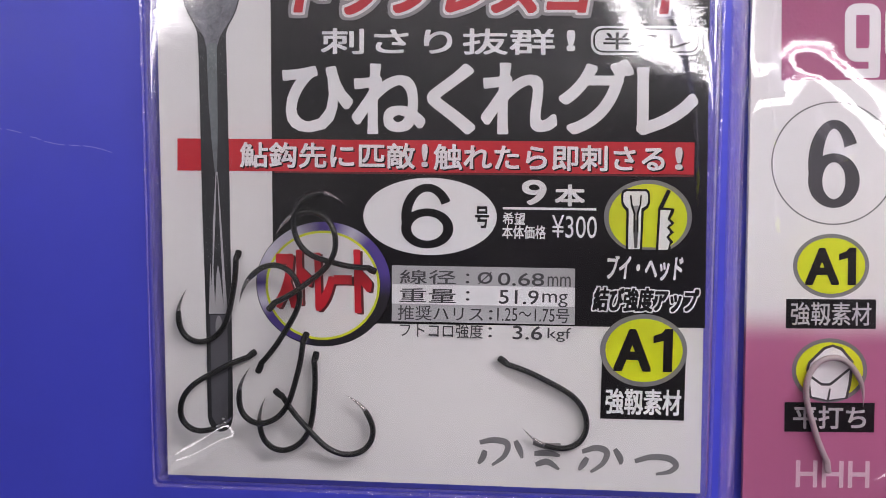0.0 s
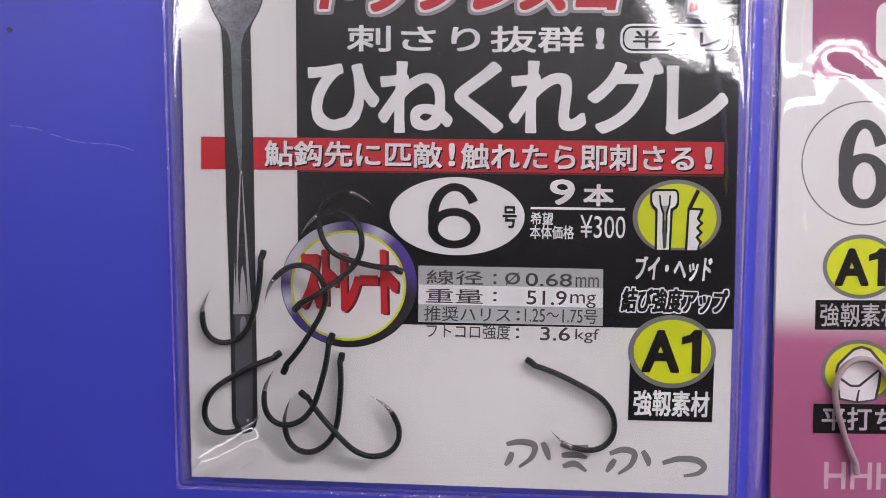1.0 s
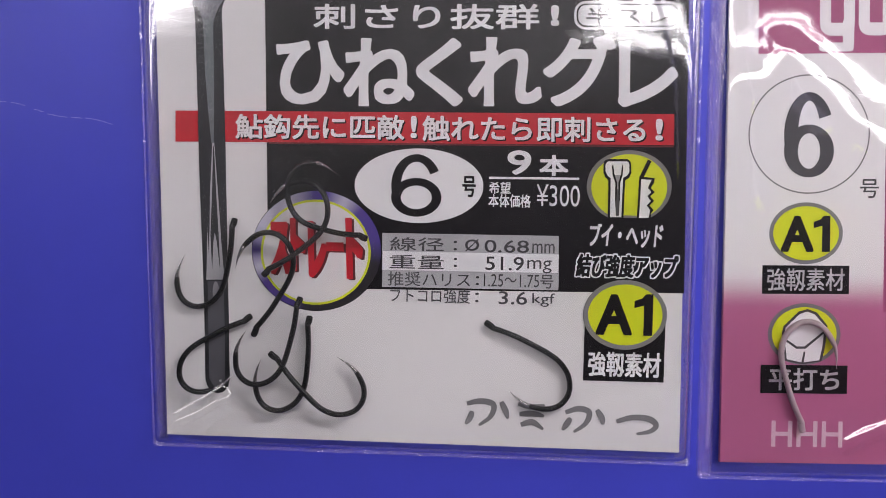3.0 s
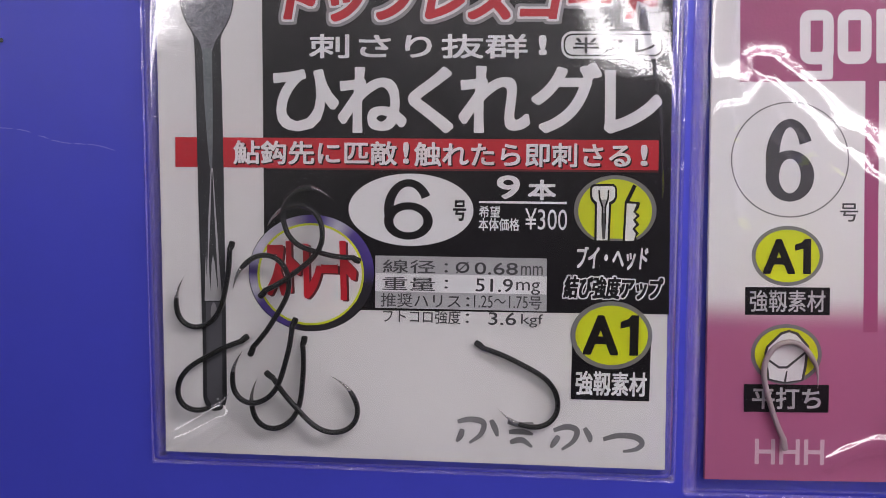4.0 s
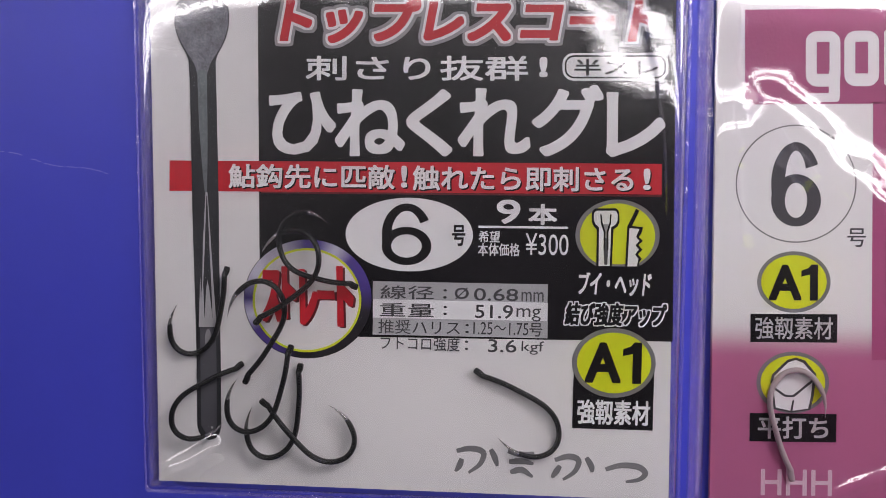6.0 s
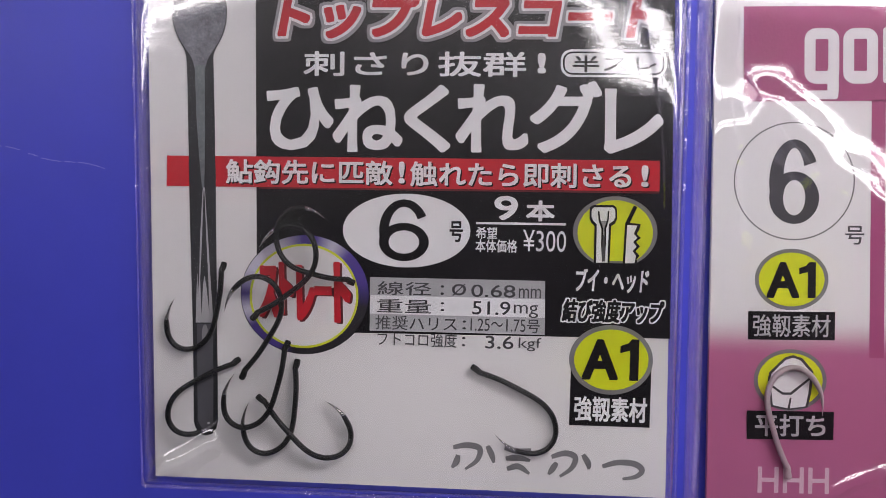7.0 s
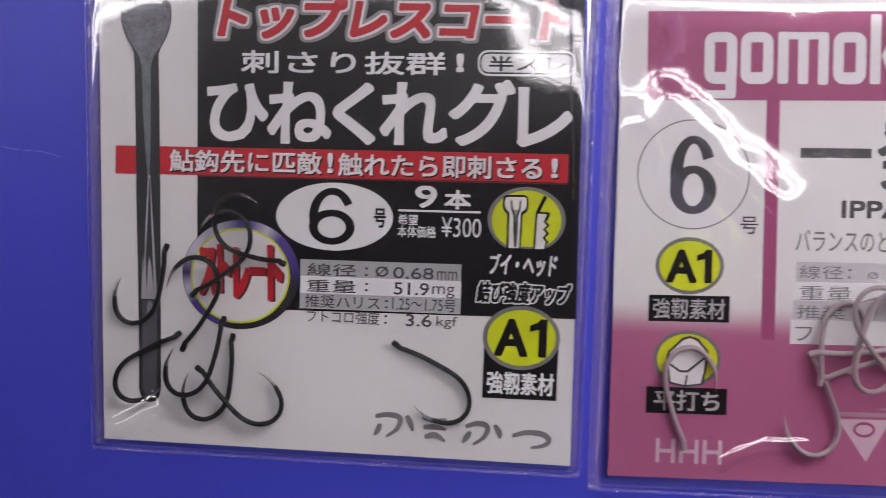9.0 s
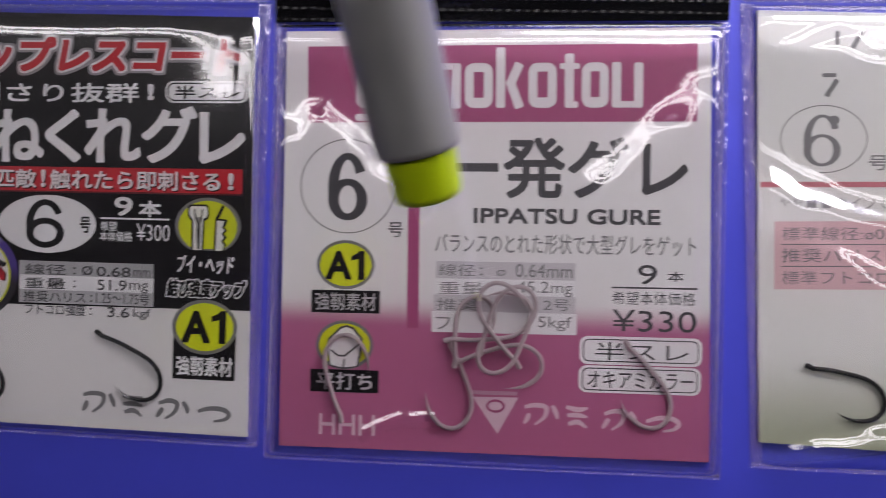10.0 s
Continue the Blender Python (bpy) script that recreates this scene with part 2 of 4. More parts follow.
        return made

    def one(self, x, y, w, h, a, layer, ink):
        """A bold figure one with its flag."""
        pts = [(w * 0.02, -h / 2), (w / 2, -h / 2), (w / 2, h / 2), (w * 0.1, h / 2), (-w * 0.08, h * 0.40), (-w / 2, h * 0.33), (-w / 2, h * 0.16), (w * 0.02, h * 0.22)]
        return self.shape("figure", [turned(pts, x, y, a)], layer, ink)

    def six(self, x, y, w, h, a, layer, ink, side, top):
        """A round-backed figure six; side and top are the stroke widths."""
        outer = [(w / 2 * math.cos(radians(d)), h / 2 * math.sin(radians(d))) for d in range(28, 203, 6)]
        inner = [((w / 2 - side) * math.cos(radians(d)), (h / 2 - top) * math.sin(radians(d))) for d in range(28, 203, 6)]
        rings = [[outer[k], outer[k + 1], inner[k + 1], inner[k]] for k in range(len(outer) - 1)]
        drop, bh = -0.19 * h, 0.62 * h
        o, i = oval(w, bh), oval(w - 2 * side, bh - 2 * top)
        rings += [[(p[0], p[1] + drop) for p in (o[k], o[(k + 1) % 72], i[(k + 1) % 72], i[k])] for k in range(72)]
        one = self.shape("figure", [turned(r, x, y, a) for r in rings[: len(outer) - 1]], layer, ink)
        two = self.shape("figure", [turned(r, x, y, a) for r in rings[len(outer) - 1:]], layer + 0.2, ink)
        return one, two


BRUSH = (
    ((-0.50, 0.24), (-0.43, 0.34), (-0.36, 0.26), (-0.37, -0.10), (-0.43, -0.40)), ((-0.47, 0.02), (-0.48, -0.20), (-0.50, -0.38)), ((-0.32, 0.36), (-0.295, 0.10), (-0.28, -0.14)),
    ((-0.23, 0.34), (-0.15, 0.26), (-0.09, 0.34)), ((-0.22, 0.02), (-0.15, 0.06), (-0.09, 0.0)), ((-0.21, -0.30), (-0.15, -0.20), (-0.09, -0.40)),
    ((0.02, 0.16), (0.09, 0.30), (0.145, 0.20), (0.13, -0.14), (0.07, -0.42)), ((0.05, 0.0), (0.03, -0.20), (0.01, -0.38)), ((0.185, 0.30), (0.215, 0.04), (0.22, -0.14)),
    ((0.29, -0.02), (0.37, 0.13), (0.46, 0.12), (0.50, -0.06), (0.47, -0.26), (0.40, -0.36)),
)


def brush_mark(ink, x, y, w, h, a, layer, colour):
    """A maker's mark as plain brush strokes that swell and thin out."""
    for k, line in enumerate(BRUSH):
        path = smooth_path([(u * w, v * h, 0) for u, v in line], 5)
        n = len(path) - 1
        sides = []
        for i, q in enumerate(path):
            t = (path[min(i + 1, n)] - path[max(i - 1, 0)]).normalized()
            half = 0.072 * h * (0.55 + 0.75 * math.sin(math.pi * min(1, 0.15 + 0.85 * i / n)))
            sides.append(((q.x - t.y * half, q.y + t.x * half), (q.x + t.y * half, q.y - t.x * half)))
        rings = [turned([b[0], a_[0], a_[1], b[1]], x, y, a) for a_, b in zip(sides, sides[1:])]
        ink.shape("mark_stroke", rings, layer + 0.09 * k, colour)


def card_body(name, pts, material, label, category="card"):
    """A thin printed card; pts are its corners, from the lower left round to the upper left."""
    cx, cy = sum(p[0] for p in pts) / 4, sum(p[1] for p in pts) / 4
    card = thing(name, (cx, cy, 0), label, category, "fishing hook packs")
    bm = bmesh.new()
    top = [bm.verts.new(((x - cx) * MM, (y - cy) * MM, 0)) for x, y in pts]
    low = [bm.verts.new(((x - cx) * MM, (y - cy) * MM, BOARD_Z + 0.0003)) for x, y in pts]
    bm.faces.new(top)
    bm.faces.new(low[::-1])
    for k in range(4):
        bm.faces.new((low[k], low[(k + 1) % 4], top[(k + 1) % 4], top[k]))
    part("card_body", bm, material, card)
    return card, Print(card)


def smooth_path(pts, steps=6):
    """A curve through the points (Catmull-Rom)."""
    p = [Vector(q) for q in pts]
    p = [2 * p[0] - p[1]] + p + [2 * p[-1] - p[-2]]
    out = []
    for k in range(1, len(p) - 2):
        for s in range(steps):
            t = s / steps
            a, b, c, d = p[k - 1], p[k], p[k + 1], p[k + 2]
            out.append(0.5 * (2 * b + (c - a) * t + (2 * a - 5 * b + 4 * c - d) * t * t + (3 * b - a - 3 * c + d) * t * t * t))
    return out + [p[-2]]


def tube_bm(path, radii, flats, sides=10):
    """A round wire along a path; flats squeezes it across its plane."""
    bm = bmesh.new()
    loops = []
    for k, q in enumerate(path):
        t = (path[min(k + 1, len(path) - 1)] - path[max(k - 1, 0)]).normalized()
        side = Vector((-t.y, t.x, 0)).normalized() if abs(t.z) < 0.5 else Vector((1, 0, 0))
        up = t.cross(side)
        wide, thin = flats[k]
        loops.append([bm.verts.new(q + radii[k] * (wide * math.cos(2 * math.pi * j / sides) * side + thin * math.sin(2 * math.pi * j / sides) * up)) for j in range(sides)])
    for a, b in zip(loops, loops[1:]):
        for j in range(sides):
            bm.faces.new((a[j], a[(j + 1) % sides], b[(j + 1) % sides], b[j]))
    bm.faces.new(loops[0][::-1])
    bm.faces.new(loops[-1])
    return bm


HOOK = ((0, -3.0), (11, -1.0), (19, 1.8), (30, 1.0), (60, 0.8), (93, 3.5), (125, 7.5), (148, 14), (168, 27), (181, 46), (184.5, 66), (177, 86), (158, 100.5), (128, 106), (104, 102), (84, 94))
WIRE = 0.34     # half the wire's thickness, mm


def fish_hook(label, eye, far, side, z, wire, tilt=0.0, lift=0.0, scale=1.0, wide=1.0, bright=True):
    """A spade-end fishing hook: eye and far end of the bend in plan mm. side 1: the point lies to the left of the shank."""
    d = Vector((far[0] - eye[0], far[1] - eye[1], 0))
    size = d.length / 185.0 * scale
    hook = thing("fishing_hook", (eye[0], eye[1], z), label, "fishing hook", "loose fishing hooks")
    hook.rotation_euler = (Matrix.Rotation(math.atan2(d.y, d.x), 3, "Z") @ Matrix.Rotation(radians(-lift), 3, "Y") @ Matrix.Rotation(radians(tilt), 3, "X")).to_euler()
    path = smooth_path([(u * size * MM, side * v * size * wide * MM, 0) for u, v in HOOK])
    n = len(path)
    radii, flats = [], []
    for k in range(n):
        f = k / (n - 1)
        taper = 1.0 if f < 0.84 else max(0.07, 1 - (f - 0.84) / 0.16)
        radii.append(WIRE * MM * taper)
        u = path[k].x / (size * MM)
        spade = math.sin(math.pi * (u + 3) / 24) if f < 0.5 and u < 21 else 0.0
        flats.append((1 + 0.16 * spade - (0.35 if k == 0 else 0), 1 - 0.45 * spade - (0.2 if k == 0 else 0)))
    cut = int(n * 0.86) if bright else n - 1
    neck = next(k for k in range(n) if path[k].x > 20 * size * MM)
    part("wire", tube_bm(path[neck: cut + 1], radii[neck: cut + 1], flats[neck: cut + 1]), wire, hook, smooth=True)
    part("spade_end", tube_bm(path[: neck + 1], radii[: neck + 1], flats[: neck + 1]), wire, hook, "flattened eye end", smooth=True)
    if bright:
        part("point", tube_bm(path[cut:], radii[cut:], flats[cut:]), BRIGHT_STEEL, hook, "bright sharpened point", smooth=True)
    return hook


def wave(x, y, seed=0.0):
    return noise.noise(Vector((x, y, seed)))


def sheet_bm(pts, nx, ny, height, origin):
    """A sheet over the corners pts (lower left, lower right, upper right, upper left), lifted by height(u, v, x, y) mm."""
    bm = bmesh.new()
    rows = []
    for j in range(ny + 1):
        v = j / ny
        row = []
        for i in range(nx + 1):
            u = i / nx
            x = (1 - v) * ((1 - u) * pts[0][0] + u * pts[1][0]) + v * ((1 - u) * pts[3][0] + u * pts[2][0])
            y = (1 - v) * ((1 - u) * pts[0][1] + u * pts[1][1]) + v * ((1 - u) * pts[3][1] + u * pts[2][1])
            row.append(bm.verts.new(((x - origin[0]) * MM, (y - origin[1]) * MM, height(u, v, x, y) * MM)))
        rows.append(row)
    for a, b in zip(rows, rows[1:]):
        for i in range(nx):
            bm.faces.new((a[i], a[i + 1], b[i + 1], b[i]))
    return bm


def near(px, py, ax, ay, bx, by):
    """Distance of a place from a segment."""
    t = max(0.0, min(1.0, ((px - ax) * (bx - ax) + (py - ay) * (by - ay)) / ((bx - ax) ** 2 + (by - ay) ** 2)))
    return math.hypot(px - ax - t * (bx - ax), py - ay - t * (by - ay)), t


def plastic_bag(label, pts, lumps, creases, seed, grip, grip_label, rise=1.0, rough=1.0, head=2.0, edge=2.4, curls=()):
    """A clear flat pack (creases of negative height are straight-sided folds): one film over the card, crimped welds at the sides and foot, a knurled strip at the head."""
    low = BOARD_Z / MM + 0.08
    cx, cy = sum(p[0] for p in pts) / 4, sum(p[1] for p in pts) / 4
    bag = thing("plastic_bag", (cx, cy, 0), label, "plastic bag", "fishing hook packs")
    (ax, ay), (bx, by), (qx, qy), (dx, dy) = pts
    wide, tall = bx - ax, dy - ay

    def curl(x, y):
        return sum(amp * math.exp(-((x - lx) ** 2 + (y - ly) ** 2) / (2 * spread * spread)) for lx, ly, amp, spread in curls)

    def height(u, v, x, y):
        d = max(0, min(u * wide, (1 - u) * wide, v * tall, (1 - v) * tall))
        ramp = (1 - math.exp(-u * wide / edge)) * (1 - math.exp(-(1 - u) * wide / edge)) * (1 - math.exp(-v * tall / edge)) * (1 - math.exp(-(1 - v) * tall / head))
        h = low + (rise + 0.9 - low) * ramp
        for lx, ly, amp, spread in lumps:
            h += amp * math.exp(-((x - lx) ** 2 + (y - ly) ** 2) / (2 * spread * spread)) * (1 - math.exp(-d / 1.2))
        k = 1 - math.exp(-d / 1.1)
        h += k * rough * (1.0 * wave(x / 16, y / 15, seed) + 0.07 * wave(x / 6.5, y / 5.0, seed + 9) + 0.012 * wave(x / 2.2, y / 1.8, seed + 20))
        for line, amp, width in creases:
            far = min(near(x + 0.5 * wave(x / 4, y / 4, 7), y + 0.5 * wave(x / 4, y / 4, 8), *p, *q)[0] for p, q in zip(line, line[1:]))
            if amp < 0 and far < width:
                h -= amp * (1 - far / width) * (1 - math.exp(-d / 0.4))
            elif far < 4 * width:
                h += max(0.0, amp) * math.exp(-((far / width) ** 2)) * (1 - math.exp(-d / 0.7))
        return max(h, low + 0.02 + 0.9 * min(1, d / 1.2)) + curl(x, y)

    part("film", sheet_bm(pts, 210, 210, height, (cx, cy)), FILM, bag, smooth=True).visible_shadow = False

    def weld(name, a, b, across, n):
        def crimp(u, v, x, y):
            bead = 0.34 * math.exp(-(((u - 0.10) / 0.055) ** 2)) + 0.20 * math.exp(-(((u - 0.90) / 0.06) ** 2))
            swell = math.sin(math.pi * u) * (0.22 + 0.16 * wave(y * 0.16, x * 0.2, seed + 3))
            cross = wave(y * 0.30 + 0.10 * x, 0.15 * x, seed + 5)
            tick = 0.36 * math.exp(-((cross / 0.06) ** 2)) * max(0.0, min(1.0, (y - 4) / 14)) * min(1, 5 * u, 5 * (1 - u))
            return low + 0.10 + bead + swell + tick + curl(x, y)
        w = [(a[0], a[1]), (a[0] + across[0], a[1] + across[1]), (b[0] + across[0], b[1] + across[1]), (b[0], b[1])]
        part(name, sheet_bm(w, 20, n, crimp, (cx, cy)), SEAM_FILM, bag, "crimped weld", smooth=True).visible_shadow = False

    weld("side_weld", (ax - 0.3, ay), (dx - 0.3, dy), (1.9, 0), 380)
    weld("side_weld", (bx - 1.6, by), (qx - 1.6, qy), (1.9, 0), 380)
    weld("foot_weld", (bx, by - 0.3), (ax, ay - 0.3), (0, 0.9), 160)

    # knurled strip over the card's head
    gap = 0.15
    g = [(dx, dy + gap), (qx, qy + gap), (qx, qy + gap + 9), (dx, dy + gap + 9)]

    def knurl(u, v, x, y):
        return low + 0.45 + 0.14 * (y - dy) + 0.22 * (max(0, math.sin(x * 4.6)) * max(0, math.sin((y - dy) * 3.9))) ** 2 + 0.05 * wave(x, y, seed)

    part("grip_strip", sheet_bm(g, 280, 42, knurl, (cx, cy)), grip, bag, grip_label, smooth=True).visible_shadow = grip is BLACK_GRIP
    return bag


# ---- the room ----
def slab(name, size, centre, material, label, category):
    bm = box_bm(size)
    ob = part(name, bm, material, None)
    ob.location = centre
    return tagged(ob, label, category, kind="structure")


FLOOR = BOARD_Z - 0.003 - TABLE_H
slab("floor", (7.6, 4.4, 0.1), (0.2, 0, FLOOR - 0.05), LINO, "grey-brown linoleum floor of a plain room", "floor")
slab("ceiling", (7.6, 4.4, 0.1), (0.2, 0, FLOOR + 2.45), CEILING, "dim grey painted ceiling with tube lights", "ceiling")
slab("wall_north", (7.4, 0.1, 2.4), (0.2, 2.25, FLOOR + 1.2), PLASTER, "plain dull grey plaster wall", "wall")
slab("wall_south", (7.4, 0.1, 2.4), (0.2, -2.25, FLOOR + 1.2), PLASTER, "plain dull grey plaster wall", "wall")
slab("wall_east", (0.1, 4.4, 2.4), (3.95, 0, FLOOR + 1.2), PLASTER, "plain dull grey plaster wall", "wall")
slab("wall_west", (0.1, 4.4, 2.4), (-3.55, 0, FLOOR + 1.2), PLASTER, "plain dull grey plaster wall", "wall")

table = thing("table", (40, 0, FLOOR / MM), "plain brown wooden table under a blue board", "table")
part("tabletop", box_bm((1.2, 0.7, 0.03), (0, 0, TABLE_H - 0.015), 0.004), WOOD, table)
for sx in (-0.55, 0.55):
    for sy in (-0.3, 0.3):
        part("leg", box_bm((0.05, 0.05, TABLE_H - 0.03), (sx, sy, (TABLE_H - 0.03) / 2), 0.004), WOOD, table)


def ceiling_light(x, y):
    """A fitting with two bare tubes."""
    top = FLOOR + 2.40
    lamp = thing("ceiling_light", (x / MM, y / MM, top / MM), "white ceiling light with two lit tubes", "ceiling light", "ceiling lights")
    part("housing", box_bm((1.25, 0.27, 0.05), (0, 0, -0.025), 0.006), METAL_WHITE, lamp)
    for off in (-0.075, 0.075):
        path = [Vector((-0.6 + 0.1 * k, off, -0.095)) for k in range(13)]
        part("tube", tube_bm(path, [0.029] * 13, [(1, 1)] * 13, 12), TUBE, lamp, "lit fluorescent tube", smooth=True)
        for end in (-0.6, 0.6):
            part("socket", box_bm((0.03, 0.03, 0.075), (end, off, -0.06), 0.004), METAL_WHITE, lamp)
    return lamp


for place in (-2.35, -1.05, 0.30, 1.55, 2.85):
    ceiling_light(place, 0.60)


def fill_lamp(x, y, z):
    """An added fill lamp, unseen: a lit panel under a long head, on a stand behind the board."""
    foot = BOARD_Z - 0.003
    lamp = thing("fill_lamp", (x / MM, (y + 0.10) / MM, foot / MM), "white fill lamp with a long lit panel, added unseen behind the board", "desk lamp")
    bm = bmesh.new()
    bmesh.ops.create_cone(bm, cap_ends=True, segments=48, radius1=0.075, radius2=0.07, depth=0.018, matrix=Matrix.Translation((0, 0, 0.009)))
    part("base", bm, METAL_WHITE, lamp)
    arm = smooth_path([(0, 0, 0.015), (0, 0.012, 0.10), (0, 0.01, z - foot + 0.03), (0, -0.04, z - foot + 0.05), (0, -0.10, z - foot + 0.03)])
    part("arm", tube_bm(arm, [0.007] * len(arm), [(1, 1)] * len(arm), 14), METAL_WHITE, lamp, smooth=True)
    part("head", box_bm((0.33, 0.10, 0.014), (0, -0.10, z - foot + 0.0225), 0.004), METAL_WHITE, lamp)
    part("diffuser", box_bm((0.31, 0.085, 0.006), (0, -0.10, z - foot + 0.012), 0.002), FILL_GLOW, lamp, "evenly lit white diffuser")
    return lamp


# added out of view, so that brightness grows towards the upper right
fill_lamp(0.235, 0.165, 0.105)

# ---- the blue board ----
board = thing("blue_board", (40, 5, BOARD_Z / MM), "smooth blue plastic board with a faint dotted scratch", "board")
part("sheet", box_bm((0.50, 0.36, 0.003), (0, 0, -0.0015), 0.0008), BLUE, board)
bm = bmesh.new()
rng = random.Random(4)
for k in range(26):
    f = k / 25
    sx, sy = (-46.09, 15.12)
    ex, ey = (-32.45, 12.56)
    x, y = sx + (ex - sx) * f - 40, sy + (ey - sy) * f - 5 + 0.25 * math.sin(f * 9)
    long = 0.16 + 0.3 * rng.random()
    if rng.random() < 0.8:
        bm.faces.new([bm.verts.new(((x + u) * MM, (y + w - 0.12 * u) * MM, 0.00002)) for u, w in ((-long, -0.04), (long, -0.05), (long, 0.03), (-long, 0.05))])
pit = bmesh.new()
bmesh.ops.create_circle(pit, cap_ends=True, segments=14, radius=0.00028, matrix=Matrix.Translation((-0.08628, 0.02084, 0.00003)))
part("pit", pit, BLACK, board, "tiny dark pit")
part("scratch", bm, SCRATCH, board, "pale dotted scratch")

# ---- first pack: white and black card ----
card_a, ink = card_body("hook_card", [(-25.08, -24.05), (35.65,-25.15), (35.4,37.3), (-27.2,37.0)], WHITE, "white and black printed card inside a clear bag, with yellow badges")
ink.quad("black_panel", [(-13.26, -6.42), (35.75, -6.25), (35.4,37.28), (-14.27, 37.64)], 1, BLACK, "black printed field")
ink.bar("red_band", 4.85, 12.68, 58.49, 3.63, 0.52, 2, RED, label="red printed band")
ink.bar("shadow_line", 10.36, 10.79, 47.47, 0.20, 0.44, 2, DARK_RED)
# drawn hook shank
ink.quad("drawn_shank", [(-23.17, 33.59), (-23.85, 32.90), (-24.11, 31.80), (-24.09, 30.44), (-23.79, 29.21), (-23.22, 27.92), (-22.59, 26.90), (-22.30, 26.09), (-22.13, 23.63), (-21.90, 17.47), (-21.54, 7.18), (-21.03, -3.80), (-20.79, -10.00), (-20.61, -17.44), (-20.40, -18.12), (-19.90, -18.81), (-19.14, -19.07), (-18.38, -18.84), (-17.91, -18.21), (-17.71, -17.38), (-17.90, -9.94), (-18.20, 0.37), (-18.49, 10.67), (-18.86, 20.94), (-19.07, 26.14), (-18.81, 26.96), (-18.34, 27.79), (-17.88, 28.82), (-17.56, 30.20), (-17.51, 31.56), (-17.66, 32.58), (-18.36, 33.39), (-19.40, 33.79), (-21.46, 33.89)], 3, SHAFT, "dark printed hook shank")
ink.quad("shank_head", [(-23.10, 33.46), (-23.71, 32.77), (-23.97, 31.81), (-23.95, 30.44), (-23.66, 29.28), (-23.09, 28.06), (-22.38, 26.91), (-21.61, 25.82), (-21.25, 24.60), (-20.08, 24.55), (-19.69, 25.86), (-19.02, 26.96), (-18.41, 27.93), (-18.02, 28.89), (-17.69, 30.19), (-17.65, 31.56), (-17.80, 32.51), (-18.43, 33.26), (-19.40, 33.65), (-21.46, 33.76)], 3.4, SPECKLED)
ink.quad("shank_core", [(-21.26, 25.01), (-20.96, 18.85), (-20.54, 14.06), (-20.14, 10.50), (-19.87, 10.51), (-19.85, 14.07), (-19.92, 18.87), (-20.09, 25.03)], 4, TEAL)
ink.quad("shank_glint", [(-20.04, 10.51), (-20.26, 4.46), (-20.55, -1.04), (-20.59, -5.59), (-18.45, -5.54), (-18.86, -1.01), (-19.29, 4.48), (-19.80, 10.51)], 4.2, LIGHT_GREY)
ink.quad("shank_spike", [(-19.93, 10.10), (-20.01, 4.46), (-20.15, -0.35), (-19.91, -4.61), (-19.79, -1.03), (-19.64, 0.00), (-19.41, -1.02), (-18.95, -4.59), (-19.18, -0.33), (-19.50, 4.47), (-19.83, 10.10)], 4.6, SHAFT)
ink.quad("shank_spike", [(-20.26, 4.46), (-20.47, 0.33), (-20.39, -2.76), (-20.26, 0.34)], 4.6, SHAFT)
ink.quad("shank_foot", [(-20.45, -5.72), (-20.28, -12.05), (-20.13, -17.29), (-19.64, -18.11), (-19.08, -18.31), (-18.53, -18.02), (-18.27, -17.25), (-18.35, -12.02), (-18.52, -5.68)], 4.1, GREY_DARK, "dim grey end of the shank")
ink.oval("shank_glint", -19.46, -6.94, 0.75, 2.3, 0, 4.4, MID_GREY)
ink.oval("shank_glint", -18.82, -17.54, 0.30, 0.28, 0, 4.4, LIGHT_GREY)
# red title
for grow, lay, colour in ((0.11, 2, MID_GREY), (0.05, 3, INK_WHITE), (0.0, 4, RED)):
    ink.text("トップレスコート", 11.26, 31.35, 44.78, 5.46, 0.72, lay, colour, 0.042, 0.18, grow)
ink.text("刺さり抜群", 4.87, 25.63, 26.39, 2.95, 0.77, 2, INK_WHITE, 0.022)
ink.text("!", 19.88, 25.98, 1.00, 2.41, 0.77, 2, INK_WHITE, 0.05)
ink.bar("pill", 28.36, 26.13, 12.48, 3.27, 0.77, 2, INK_WHITE, 1.3)
ink.frame_line("pill_line", 28.36, 26.13, 11.94, 2.74, 0.77, 3, BLACK, 1.1, 0.2)
ink.text("半スレ", 28.46, 26.07, 9.88, 1.94, 0.77, 3, BLACK, 0.02)
ink.text("ひ", -8.62, 18.92, 8.02, 7.53, 0.67, 2, INK_WHITE, 0.027)
ink.text("ね", -0.57, 19.08, 8.34, 7.99, 0.67, 2, INK_WHITE, 0.027)
ink.text("く", 6.49, 19.19, 5.51, 7.98, 0.67, 2, INK_WHITE, 0.027)
ink.text("れ", 14.17, 19.37, 8.65, 8.11, 0.67, 2, INK_WHITE, 0.027)
ink.text("グ", 22.86, 19.70, 8.49, 8.50, 0.67, 2, INK_WHITE, 0.027)
ink.text("レ", 30.89, 19.35, 7.01, 7.69, 0.67, 2, INK_WHITE, 0.027)
